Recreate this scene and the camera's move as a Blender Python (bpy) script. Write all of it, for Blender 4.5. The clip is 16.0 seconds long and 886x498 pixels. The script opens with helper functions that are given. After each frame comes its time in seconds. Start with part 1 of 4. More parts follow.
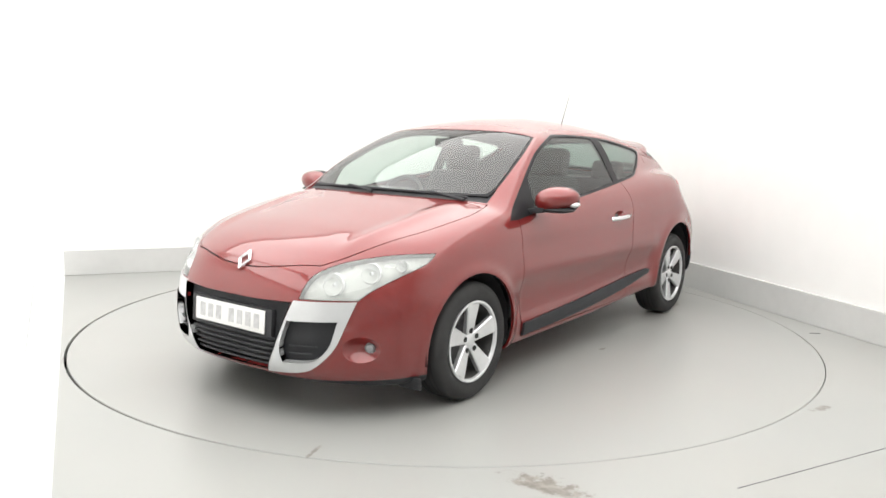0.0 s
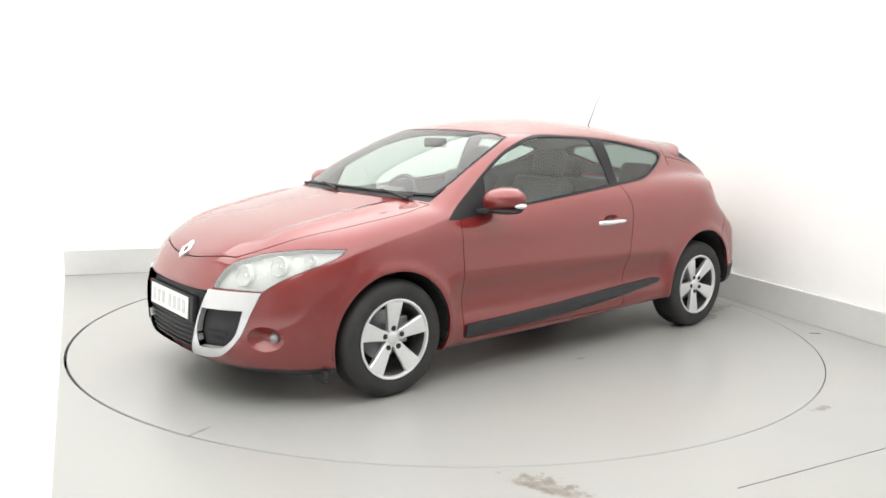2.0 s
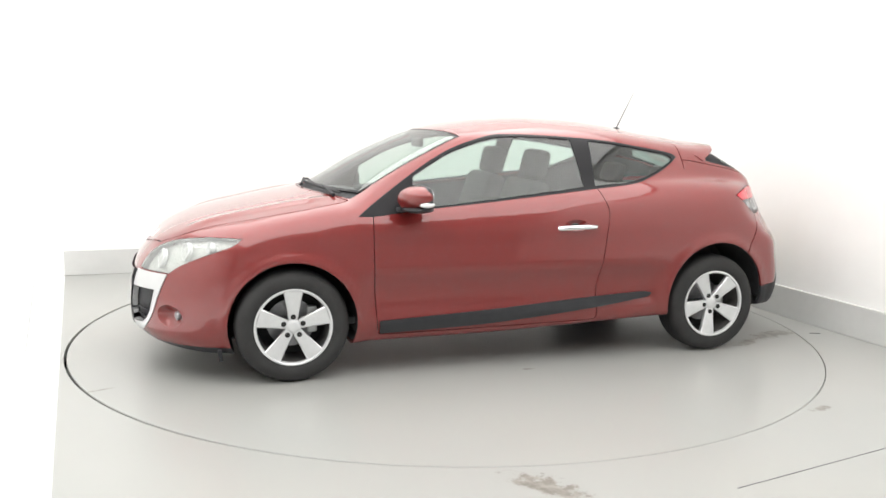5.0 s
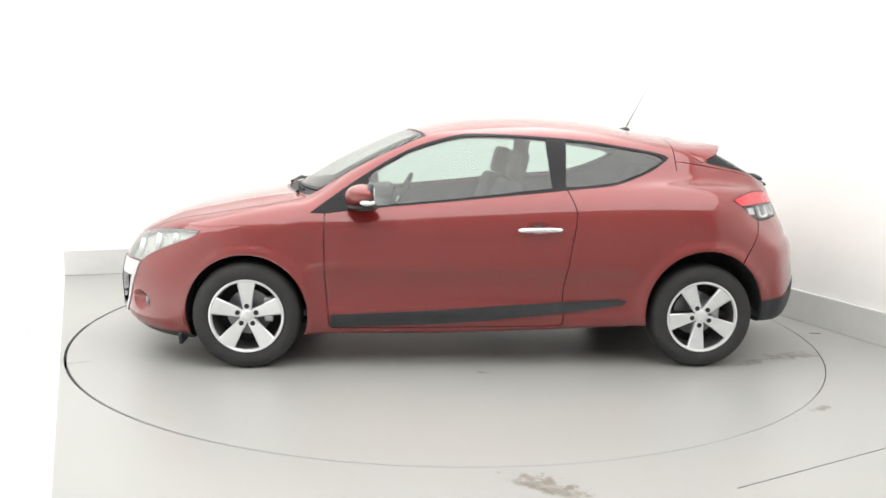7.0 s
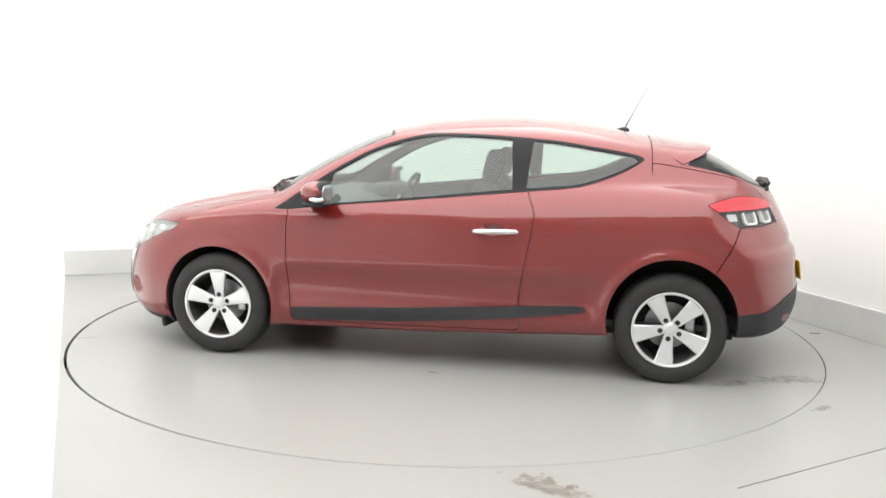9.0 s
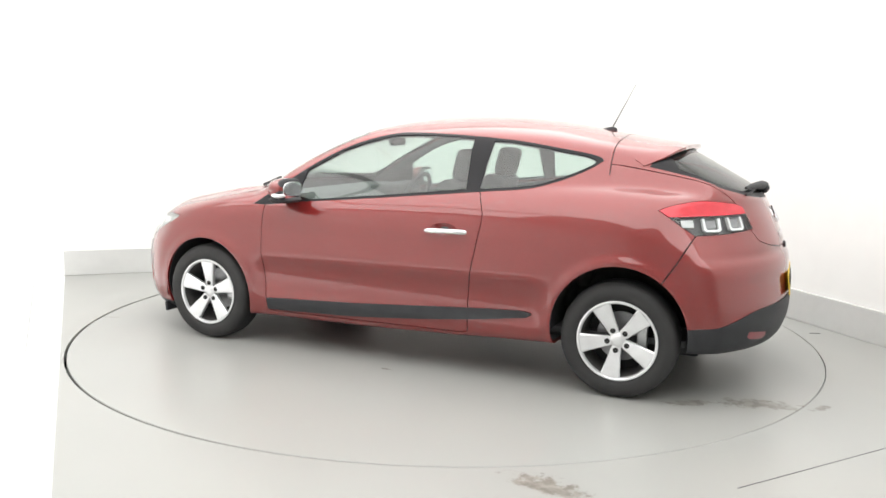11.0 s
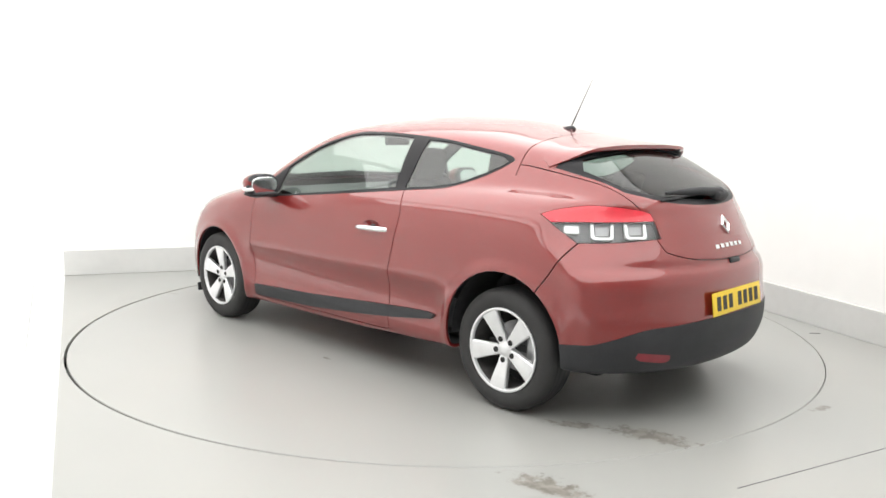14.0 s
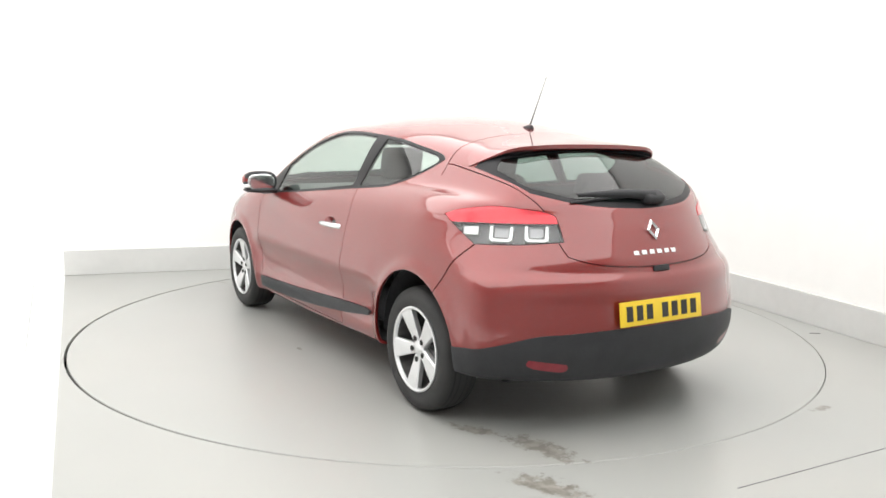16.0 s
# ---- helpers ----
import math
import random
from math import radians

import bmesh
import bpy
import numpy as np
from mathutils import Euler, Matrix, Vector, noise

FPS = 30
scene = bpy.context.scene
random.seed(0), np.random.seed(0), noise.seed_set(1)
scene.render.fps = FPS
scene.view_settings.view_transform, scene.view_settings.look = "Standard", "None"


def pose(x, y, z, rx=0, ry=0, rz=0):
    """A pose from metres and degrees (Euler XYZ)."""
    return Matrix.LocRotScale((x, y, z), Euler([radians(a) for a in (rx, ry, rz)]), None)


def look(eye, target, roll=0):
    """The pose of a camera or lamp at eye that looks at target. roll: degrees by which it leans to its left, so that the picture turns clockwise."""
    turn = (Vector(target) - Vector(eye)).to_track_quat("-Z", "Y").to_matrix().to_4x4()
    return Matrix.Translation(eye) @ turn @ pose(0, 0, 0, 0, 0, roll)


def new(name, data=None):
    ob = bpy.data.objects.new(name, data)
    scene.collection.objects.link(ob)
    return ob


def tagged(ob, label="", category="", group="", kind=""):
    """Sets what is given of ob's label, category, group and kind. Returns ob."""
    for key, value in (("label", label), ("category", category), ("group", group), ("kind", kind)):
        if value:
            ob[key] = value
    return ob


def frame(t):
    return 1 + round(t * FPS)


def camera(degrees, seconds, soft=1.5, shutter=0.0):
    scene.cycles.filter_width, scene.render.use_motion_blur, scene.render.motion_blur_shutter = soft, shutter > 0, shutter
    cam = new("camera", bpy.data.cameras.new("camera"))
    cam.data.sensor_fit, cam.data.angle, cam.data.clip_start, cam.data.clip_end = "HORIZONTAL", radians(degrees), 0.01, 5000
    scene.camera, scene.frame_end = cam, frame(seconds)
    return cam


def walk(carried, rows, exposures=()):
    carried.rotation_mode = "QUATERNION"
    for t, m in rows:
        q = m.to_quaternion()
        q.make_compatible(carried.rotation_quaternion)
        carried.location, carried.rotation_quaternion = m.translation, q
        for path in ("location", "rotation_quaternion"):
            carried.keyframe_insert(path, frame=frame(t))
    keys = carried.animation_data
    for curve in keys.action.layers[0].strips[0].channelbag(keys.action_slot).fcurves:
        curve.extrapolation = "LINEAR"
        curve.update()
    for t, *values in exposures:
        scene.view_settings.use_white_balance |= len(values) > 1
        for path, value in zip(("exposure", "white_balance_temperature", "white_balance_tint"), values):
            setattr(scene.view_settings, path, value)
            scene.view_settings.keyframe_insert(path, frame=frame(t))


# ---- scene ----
# ---- camera ----
SECONDS = 16.0
cam = camera(57.53, SECONDS, soft=1.6)
EYE = Vector((0.0, -5.614, 1.3845))
AIM = EYE + Vector((-0.0053, 0.9888, -0.1493))
walk(cam, [(0.0, look(EYE, AIM, 1.0425)), (SECONDS, look(EYE, AIM, 1.0425))])


def table_angle(t):
    """Heading of the turntable in degrees; it turns at a nearly even rate."""
    return TURN[0] + TURN[1] * t + TURN[2] * t * t + TURN[3] * t ** 3


TURN = (233.241, -7.078, 0.01558, -0.000388)
CAR_OFFSET = (-0.107, 0.216)

# ---- world and light ----
world = bpy.data.worlds.new("studio_surround")
scene.world = world
world.use_nodes = True
world.node_tree.nodes["Background"].inputs[0].default_value = (0.9, 0.92, 0.95, 1)
world.node_tree.nodes["Background"].inputs[1].default_value = 0.25
scene.view_settings.exposure = 0.0


def soft_light(name, m, sx, sy, watts, colour=(1.0, 0.98, 0.95)):
    lamp = bpy.data.lights.new(name, "AREA")
    lamp.shape, lamp.size, lamp.size_y, lamp.energy, lamp.color = "RECTANGLE", sx, sy, watts, colour
    ob = new(name, lamp)
    ob.matrix_world = m
    return ob


YAW = 20.0   # the room stands turned against the camera
soft_light("unseen_ceiling_light", pose(0, 0, 0, 0, 0, YAW) @ pose(-0.7, -1.7, 3.77), 6.5, 8.4, 412, (1.0, 0.985, 0.97))


# extra unseen strip lamp, added to brighten the car's side when it faces left
soft_light("unseen_ceiling_light", pose(0, 0, 0, 0, 0, YAW) @ pose(-4.75, -0.8, 3.77), 1.2, 5.6, 50, (1.0, 0.985, 0.97))


# ---- materials ----
def material(name, colour, rough=0.5, metal=0.0, coat=0.0, spec=0.5, noise_scale=0.0, noise_mix=0.1, bump=0.0, bump_scale=200.0, rough_var=0.0, glow=None, coat_rough=0.05):
    m = bpy.data.materials.new(name)
    m.use_nodes = True
    nt = m.node_tree
    b = nt.nodes["Principled BSDF"]
    b.inputs["Base Color"].default_value = (*colour, 1)
    b.inputs["Roughness"].default_value = rough
    b.inputs["Metallic"].default_value = metal
    b.inputs["Coat Weight"].default_value = coat
    b.inputs["Coat Roughness"].default_value = coat_rough
    b.inputs["Specular IOR Level"].default_value = spec
    tc = nt.nodes.new("ShaderNodeTexCoord")
    if noise_scale:
        n = nt.nodes.new("ShaderNodeTexNoise")
        n.inputs["Scale"].default_value, n.inputs["Detail"].default_value = noise_scale, 6
        nt.links.new(tc.outputs["Object"], n.inputs["Vector"])
        n2 = nt.nodes.new("ShaderNodeTexNoise")
        n2.inputs["Scale"].default_value, n2.inputs["Detail"].default_value = noise_scale * 9, 3
        nt.links.new(tc.outputs["Object"], n2.inputs["Vector"])
        add = nt.nodes.new("ShaderNodeMath")
        add.operation = "MULTIPLY_ADD"
        nt.links.new(n2.outputs["Fac"], add.inputs[0])
        add.inputs[1].default_value = 0.4
        nt.links.new(n.outputs["Fac"], add.inputs[2])
        ramp = nt.nodes.new("ShaderNodeMapRange")
        ramp.inputs[1].default_value, ramp.inputs[2].default_value = 0.45, 0.95
        ramp.inputs[3].default_value, ramp.inputs[4].default_value = 1 - noise_mix, 1 + noise_mix
        nt.links.new(add.outputs[0], ramp.inputs[0])
        mul = nt.nodes.new("ShaderNodeVectorMath")
        mul.operation = "SCALE"
        mul.inputs[0].default_value = colour
        nt.links.new(ramp.outputs[0], mul.inputs["Scale"])
        nt.links.new(mul.outputs[0], b.inputs["Base Color"])
        if rough_var:
            r = nt.nodes.new("ShaderNodeMapRange")
            r.inputs[1].default_value, r.inputs[2].default_value = 0.45, 0.95
            r.inputs[3].default_value, r.inputs[4].default_value = rough - rough_var, rough + rough_var
            nt.links.new(add.outputs[0], r.inputs[0])
            nt.links.new(r.outputs[0], b.inputs["Roughness"])
    if bump:
        n = nt.nodes.new("ShaderNodeTexNoise")
        n.inputs["Scale"].default_value, n.inputs["Detail"].default_value = bump_scale, 4
        nt.links.new(tc.outputs["Object"], n.inputs["Vector"])
        bp = nt.nodes.new("ShaderNodeBump")
        bp.inputs["Strength"].default_value, bp.inputs["Distance"].default_value = bump, 0.002
        nt.links.new(n.outputs["Fac"], bp.inputs["Height"])
        nt.links.new(bp.outputs[0], b.inputs["Normal"])
    if glow:
        b.inputs["Emission Color"].default_value = (*glow[:3], 1)
        b.inputs["Emission Strength"].default_value = glow[3]
    return m


def glass(name, tint, rough=0.0, mirror=0.065):
    """Thin glass: a tinted see-through sheet with a Fresnel gloss."""
    m = bpy.data.materials.new(name)
    m.use_nodes = True
    nt = m.node_tree
    nt.nodes.clear()
    out = nt.nodes.new("ShaderNodeOutputMaterial")
    see, gloss, mix, fr, power, lift = (nt.nodes.new(k) for k in ("ShaderNodeBsdfTransparent", "ShaderNodeBsdfGlossy", "ShaderNodeMixShader", "ShaderNodeLayerWeight", "ShaderNodeMath", "ShaderNodeMapRange"))
    see.inputs[0].default_value = (*tint, 1)
    gloss.inputs["Roughness"].default_value = rough
    fr.inputs[0].default_value = 0.5
    power.operation = "POWER"
    power.inputs[1].default_value = 5
    nt.links.new(fr.outputs["Facing"], power.inputs[0])
    lift.inputs[3].default_value, lift.inputs[4].default_value = mirror, 0.95
    nt.links.new(power.outputs[0], lift.inputs[0])
    nt.links.new(lift.outputs[0], mix.inputs[0])
    nt.links.new(see.outputs[0], mix.inputs[1])
    nt.links.new(gloss.outputs[0], mix.inputs[2])
    nt.links.new(mix.outputs[0], out.inputs[0])
    return m


def hazed(name, tint, milk):
    """Aged polycarbonate: thin glass with a share of white haze."""
    m = glass(name, tint)
    nt = m.node_tree
    out = next(n for n in nt.nodes if n.type == "OUTPUT_MATERIAL")
    clear = out.inputs[0].links[0].from_socket
    haze, mix, n, tc, lev = (nt.nodes.new(k) for k in ("ShaderNodeBsdfDiffuse", "ShaderNodeMixShader", "ShaderNodeTexNoise", "ShaderNodeTexCoord", "ShaderNodeMapRange"))
    haze.inputs[0].default_value = (0.74, 0.76, 0.745, 1)
    n.inputs["Scale"].default_value = 14
    nt.links.new(tc.outputs["Object"], n.inputs["Vector"])
    nt.links.new(n.outputs["Fac"], lev.inputs[0])
    lev.inputs[3].default_value, lev.inputs[4].default_value = milk * 0.7, milk * 1.3
    nt.links.new(lev.outputs[0], mix.inputs[0])
    nt.links.new(clear, mix.inputs[1])
    nt.links.new(haze.outputs[0], mix.inputs[2])
    nt.links.new(mix.outputs[0], out.inputs[0])
    return m


def paint(name, colour):
    """Metallic car paint: fine flake under clear coat."""
    m = material(name, colour, rough=0.40, metal=0.3, coat=1.0, spec=0.25, coat_rough=0.015)
    nt = m.node_tree
    b = nt.nodes["Principled BSDF"]
    b.inputs["Coat IOR"].default_value = 1.7
    tc = nt.nodes.new("ShaderNodeTexCoord")
    v = nt.nodes.new("ShaderNodeTexVoronoi")
    v.inputs["Scale"].default_value = 900
    nt.links.new(tc.outputs["Object"], v.inputs["Vector"])
    bw = nt.nodes.new("ShaderNodeSeparateColor")
    nt.links.new(v.outputs["Color"], bw.inputs[0])
    mr = nt.nodes.new("ShaderNodeMapRange")
    mr.inputs[3].default_value, mr.inputs[4].default_value = 0.86, 1.14
    nt.links.new(bw.outputs[0], mr.inputs[0])
    n = nt.nodes.new("ShaderNodeTexNoise")
    n.inputs["Scale"].default_value = 3.0
    nt.links.new(tc.outputs["Object"], n.inputs["Vector"])
    dust = nt.nodes.new("ShaderNodeMapRange")
    dust.inputs[3].default_value, dust.inputs[4].default_value = 0.96, 1.04
    nt.links.new(n.outputs["Fac"], dust.inputs[0])
    mm = nt.nodes.new("ShaderNodeMath")
    mm.operation = "MULTIPLY"
    nt.links.new(mr.outputs[0], mm.inputs[0])
    nt.links.new(dust.outputs[0], mm.inputs[1])
    mul = nt.nodes.new("ShaderNodeVectorMath")
    mul.operation = "SCALE"
    mul.inputs[0].default_value = colour
    nt.links.new(mm.outputs[0], mul.inputs["Scale"])
    nt.links.new(mul.outputs[0], b.inputs["Base Color"])
    return m


def vinyl(name, stains):
    """Pale grey sheet vinyl: cloudy tint, faint scuffs, and dried stains given as x, y, two radii and a turn."""
    m = bpy.data.materials.new(name)
    m.use_nodes = True
    nt = m.node_tree
    b = nt.nodes["Principled BSDF"]
    b.inputs["Specular IOR Level"].default_value = 0.5
    tc = nt.nodes.new("ShaderNodeTexCoord")

    def noise(scale, detail, rough=0.5):
        n = nt.nodes.new("ShaderNodeTexNoise")
        n.inputs["Scale"].default_value, n.inputs["Detail"].default_value, n.inputs["Roughness"].default_value = scale, detail, rough
        nt.links.new(tc.outputs["Object"], n.inputs["Vector"])
        return n.outputs["Fac"]

    def span(x, a, b2, c, d):
        r = nt.nodes.new("ShaderNodeMapRange")
        for k, v in enumerate((a, b2, c, d)):
            r.inputs[k + 1].default_value = v
        nt.links.new(x, r.inputs[0])
        return r.outputs[0]

    def blend(f, a, b2):
        x = nt.nodes.new("ShaderNodeMix")
        x.data_type = "RGBA"
        nt.links.new(f, x.inputs[0])
        for k, v in ((6, a), (7, b2)):
            if isinstance(v, tuple):
                x.inputs[k].default_value = (*v, 1)
            else:
                nt.links.new(v, x.inputs[k])
        return x.outputs[2]
    col = blend(span(noise(0.7, 2), 0.1, 0.9, 0, 1), (0.338, 0.351, 0.340), (0.360, 0.358, 0.337))
    for x, y, rx, ry, turn in stains:
        mp = nt.nodes.new("ShaderNodeMapping")
        mp.vector_type = "TEXTURE"
        mp.inputs["Location"].default_value = (x, y, 0)
        mp.inputs["Rotation"].default_value = (0, 0, radians(turn))
        mp.inputs["Scale"].default_value = (rx, ry, 1)
        nt.links.new(tc.outputs["Object"], mp.inputs["Vector"])
        ln = nt.nodes.new("ShaderNodeVectorMath")
        ln.operation = "LENGTH"
        nt.links.new(mp.outputs[0], ln.inputs[0])
        ad = nt.nodes.new("ShaderNodeMath")
        ad.operation = "MULTIPLY_ADD"
        nt.links.new(noise(16, 6, 0.7), ad.inputs[0])
        ad.inputs[1].default_value = 2.6
        nt.links.new(ln.outputs["Value"], ad.inputs[2])
        f = span(ad.outputs[0], 1.75, 2.05, 0.85, 0.0)
        tint = blend(span(noise(22, 4), 0.4, 0.62, 0, 1), (0.15, 0.138, 0.115), (0.27, 0.255, 0.225))
        col = blend(f, col, tint)
    nt.links.new(col, b.inputs["Base Color"])
    nt.links.new(span(noise(1.1, 2), 0.0, 1.0, 0.24, 0.38), b.inputs["Roughness"])
    return m


M_PAINT = paint("red_metallic_paint", (0.198, 0.0150, 0.0138))
M_FLOOR = vinyl("grey_vinyl_floor", ((-0.51, -2.60, 0.24, 0.10, -55), (1.25, -2.2, 0.10, 0.04, 10)))
M_TABLE = vinyl("turntable_vinyl", ((-2.12, 0.83, 0.28, 0.105, 15), (-1.80, 0.97, 0.19, 0.07, 30), (-0.12, 1.16, 0.05, 0.02, 0), (2.2, 0.95, 0.10, 0.02, 20)))
# floor vinyl with brightness put into its colour, as upright faces catch less light
M_UPSTAND = material("brightened_vinyl_upstand", (0.61, 0.617, 0.605), 0.45, noise_scale=1.5, noise_mix=0.05, bump=0.05, bump_scale=60)
M_WALL = material("white_wall_paint", (0.89, 0.893, 0.88), 0.6, noise_scale=0.6, noise_mix=0.03, bump=0.05, bump_scale=90)
M_PALEGREY = material("unseen_wall_grey", (0.56, 0.565, 0.56), 0.6, noise_scale=0.6, noise_mix=0.05, bump=0.05, bump_scale=90)
M_WHITEFLOOR = material("white_floor_paint", (0.88, 0.88, 0.88), 0.5, noise_scale=0.8, noise_mix=0.02)
M_TYRE = material("tyre_rubber", (0.024, 0.0238, 0.024), 0.7, noise_scale=12, noise_mix=0.2, bump=0.3, bump_scale=300)
M_BLACK = material("black_textured_plastic", (0.032, 0.033, 0.036), 0.55, spec=0.3, noise_scale=10, noise_mix=0.15, bump=0.25, bump_scale=500)
M_GLOSSBLACK = material("gloss_black_trim", (0.018, 0.018, 0.02), 0.42, spec=0.18, noise_scale=8, noise_mix=0.1)
M_HOUSING = material("milky_lamp_housing", (0.56, 0.575, 0.55), 0.35, metal=0.2, noise_scale=26, noise_mix=0.16, bump=0.5, bump_scale=60)
M_GAP = material("dark_cavity", (0.025, 0.025, 0.025), 0.9, noise_scale=8, noise_mix=0.1)
M_LINER = material("wheel_arch_felt", (0.028, 0.028, 0.03), 0.95, noise_scale=30, noise_mix=0.3, bump=0.4)
M_ALLOY = material("silver_alloy_paint", (0.74, 0.75, 0.76), 0.3, metal=0.55, coat=0.5, noise_scale=14, noise_mix=0.06)
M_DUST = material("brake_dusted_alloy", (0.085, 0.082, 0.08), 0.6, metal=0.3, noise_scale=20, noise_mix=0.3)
M_CHROME = material("chrome", (0.83, 0.84, 0.86), 0.12, metal=1.0, noise_scale=10, noise_mix=0.03)
M_SATIN = material("satin_silver_trim", (0.63, 0.64, 0.645), 0.3, metal=0.5, coat=0.3, noise_scale=12, noise_mix=0.04)
M_GLASS = glass("window_glass", (0.70, 0.81, 0.76), mirror=0.10)
M_SCREEN = glass("windscreen_glass", (0.80, 0.88, 0.84), mirror=0.12)
M_REARGLASS = glass("rear_screen_glass", (0.30, 0.37, 0.35))
M_TAILBASE = material("dark_lamp_housing", (0.10, 0.10, 0.105), 0.35, metal=0.3, noise_scale=26, noise_mix=0.2)
M_LENS = glass("clear_lens", (0.93, 0.95, 0.95))
M_HAZED = hazed("hazed_headlight_lens", (0.93, 0.95, 0.94), 0.27)
M_REFLEX = material("dark_red_reflector", (0.22, 0.008, 0.02), 0.3, coat=0.5, noise_scale=40, noise_mix=0.15)
M_RED = material("red_reflector", (0.62, 0.02, 0.04), 0.25, coat=0.6, noise_scale=20, noise_mix=0.1)
M_REFLECT = material("silvered_reflector", (0.86, 0.87, 0.87), 0.3, metal=0.25, noise_scale=25, noise_mix=0.08)
M_SEAT = material("dark_grey_seat_fabric", (0.03, 0.031, 0.034), 0.9, noise_scale=30, noise_mix=0.25, bump=0.12, bump_scale=90)
M_DASH = material("charcoal_dash_plastic", (0.075, 0.077, 0.08), 0.65, noise_scale=14, noise_mix=0.15, bump=0.06, bump_scale=150)
M_LINING = material("grey_headlining", (0.13, 0.13, 0.128), 0.9, noise_scale=20, noise_mix=0.1)
M_PLATEW = material("white_plate", (0.82, 0.82, 0.8), 0.4, noise_scale=10, noise_mix=0.04)
M_PLATEY = material("yellow_plate", (0.80, 0.56, 0.03), 0.4, noise_scale=10, noise_mix=0.05)
M_INK = material("black_print", (0.015, 0.015, 0.015), 0.5, noise_scale=30, noise_mix=0.2)
M_GREYINK = material("pale_grey_print", (0.55, 0.55, 0.55), 0.5, noise_scale=30, noise_mix=0.2)
M_STEEL = material("grey_steel", (0.3, 0.3, 0.31), 0.4, metal=0.9, noise_scale=12, noise_mix=0.2)


# ---- mesh helpers ----
def part(name, bm, mat, parent=None, label="", smooth=False):
    me = bpy.data.meshes.new(name)
    bmesh.ops.recalc_face_normals(bm, faces=bm.faces[:]) if not smooth else None
    bm.to_mesh(me)
    bm.free()
    me.materials.append(mat)
    ob = new(name, me)
    if parent:
        ob.parent = parent
    if label:
        tagged(ob, label)
    return ob


def shade(ob, angle=35):
    for p in ob.data.polygons:
        p.use_smooth = True
    ob.data.set_sharp_from_angle(angle=radians(angle))
    return ob


def box(sx, sy, sz, m=None, bevel=0.0, seg=2):
    bm = bmesh.new()
    bmesh.ops.create_cube(bm, size=1, matrix=Matrix.Diagonal((sx, sy, sz, 1)))
    if bevel:
        bmesh.ops.bevel(bm, geom=bm.edges[:], offset=bevel, segments=seg, affect="EDGES", profile=0.6)
    if m is not None:
        bm.transform(m)
    return bm


def merge(*bms):
    out = bms[0]
    for b in bms[1:]:
        me = bpy.data.meshes.new("tmp")
        b.to_mesh(me)
        b.free()
        out.from_mesh(me)
        bpy.data.meshes.remove(me)
    return out


def lathe(profile, seg=48, m=None, closed=True):
    """Turns a profile of (radius, along-axis) round the local Y axis."""
    bm = bmesh.new()
    rings = []
    for r, a in profile:
        rings.append([bm.verts.new((r * math.cos(2 * math.pi * k / seg), a, r * math.sin(2 * math.pi * k / seg))) for k in range(seg)])
    n = len(rings)
    for i in range(n if closed else n - 1):
        p, q = rings[i], rings[(i + 1) % n]
        for k in range(seg):
            bm.faces.new((p[k], p[(k + 1) % seg], q[(k + 1) % seg], q[k]))
    if m is not None:
        bm.transform(m)
    return bm


def prism(outline, y0, y1, m=None, bevel=0.0):
    """A plate with the outline (x, z), from y0 to y1."""
    bm = bmesh.new()
    a = [bm.verts.new((x, y0, z)) for x, z in outline]
    b = [bm.verts.new((x, y1, z)) for x, z in outline]
    n = len(a)
    bm.faces.new(a)
    bm.faces.new(b[::-1])
    for i in range(n):
        bm.faces.new((a[i], a[(i + 1) % n], b[(i + 1) % n], b[i]))
    bmesh.ops.recalc_face_normals(bm, faces=bm.faces[:])
    if bevel:
        bmesh.ops.bevel(bm, geom=bm.edges[:], offset=bevel, segments=2, affect="EDGES")
    if m is not None:
        bm.transform(m)
    return bm


def round_path(pts, n=6, closed=True):
    """A Catmull-Rom line through a few points of any dimension."""
    pts = [Vector(p) for p in pts]
    c, out = len(pts), []
    for i in range(c if closed else c - 1):
        if closed:
            p0, p1, p2, p3 = (pts[(i + k) % c] for k in (-1, 0, 1, 2))
        else:
            p0, p1, p2, p3 = pts[max(i - 1, 0)], pts[i], pts[i + 1], pts[min(i + 2, c - 1)]
        for k in range(n):
            t = k / n
            out.append(0.5 * (2 * p1 + (p2 - p0) * t + (2 * p0 - 5 * p1 + 4 * p2 - p3) * t * t + (3 * p1 - p0 - 3 * p2 + p3) * t ** 3))
    if not closed:
        out.append(pts[-1])
    return out


def tube(pts, r, seg=8, taper=1.0):
    bm = bmesh.new()
    pts = [Vector(p) for p in pts]
    rings = []
    for i, p in enumerate(pts):
        d = (pts[min(i + 1, len(pts) - 1)] - pts[max(i - 1, 0)]).normalized()
        u = d.orthogonal().normalized() if abs(d.z) > 0.9 else d.cross(Vector((0, 0, 1))).normalized()
        v = d.cross(u)
        rr = r * (1 + (taper - 1) * i / max(1, len(pts) - 1))
        rings.append([bm.verts.new(p + rr * (math.cos(2 * math.pi * k / seg) * u + math.sin(2 * math.pi * k / seg) * v)) for k in range(seg)])
    for p, q in zip(rings, rings[1:]):
        for k in range(seg):
            bm.faces.new((p[k], p[(k + 1) % seg], q[(k + 1) % seg], q[k]))
    bm.faces.new(rings[0][::-1])
    bm.faces.new(rings[-1])
    return bm


# ---- the room ----
ROOM = pose(0, 0, 0, 0, 0, YAW)
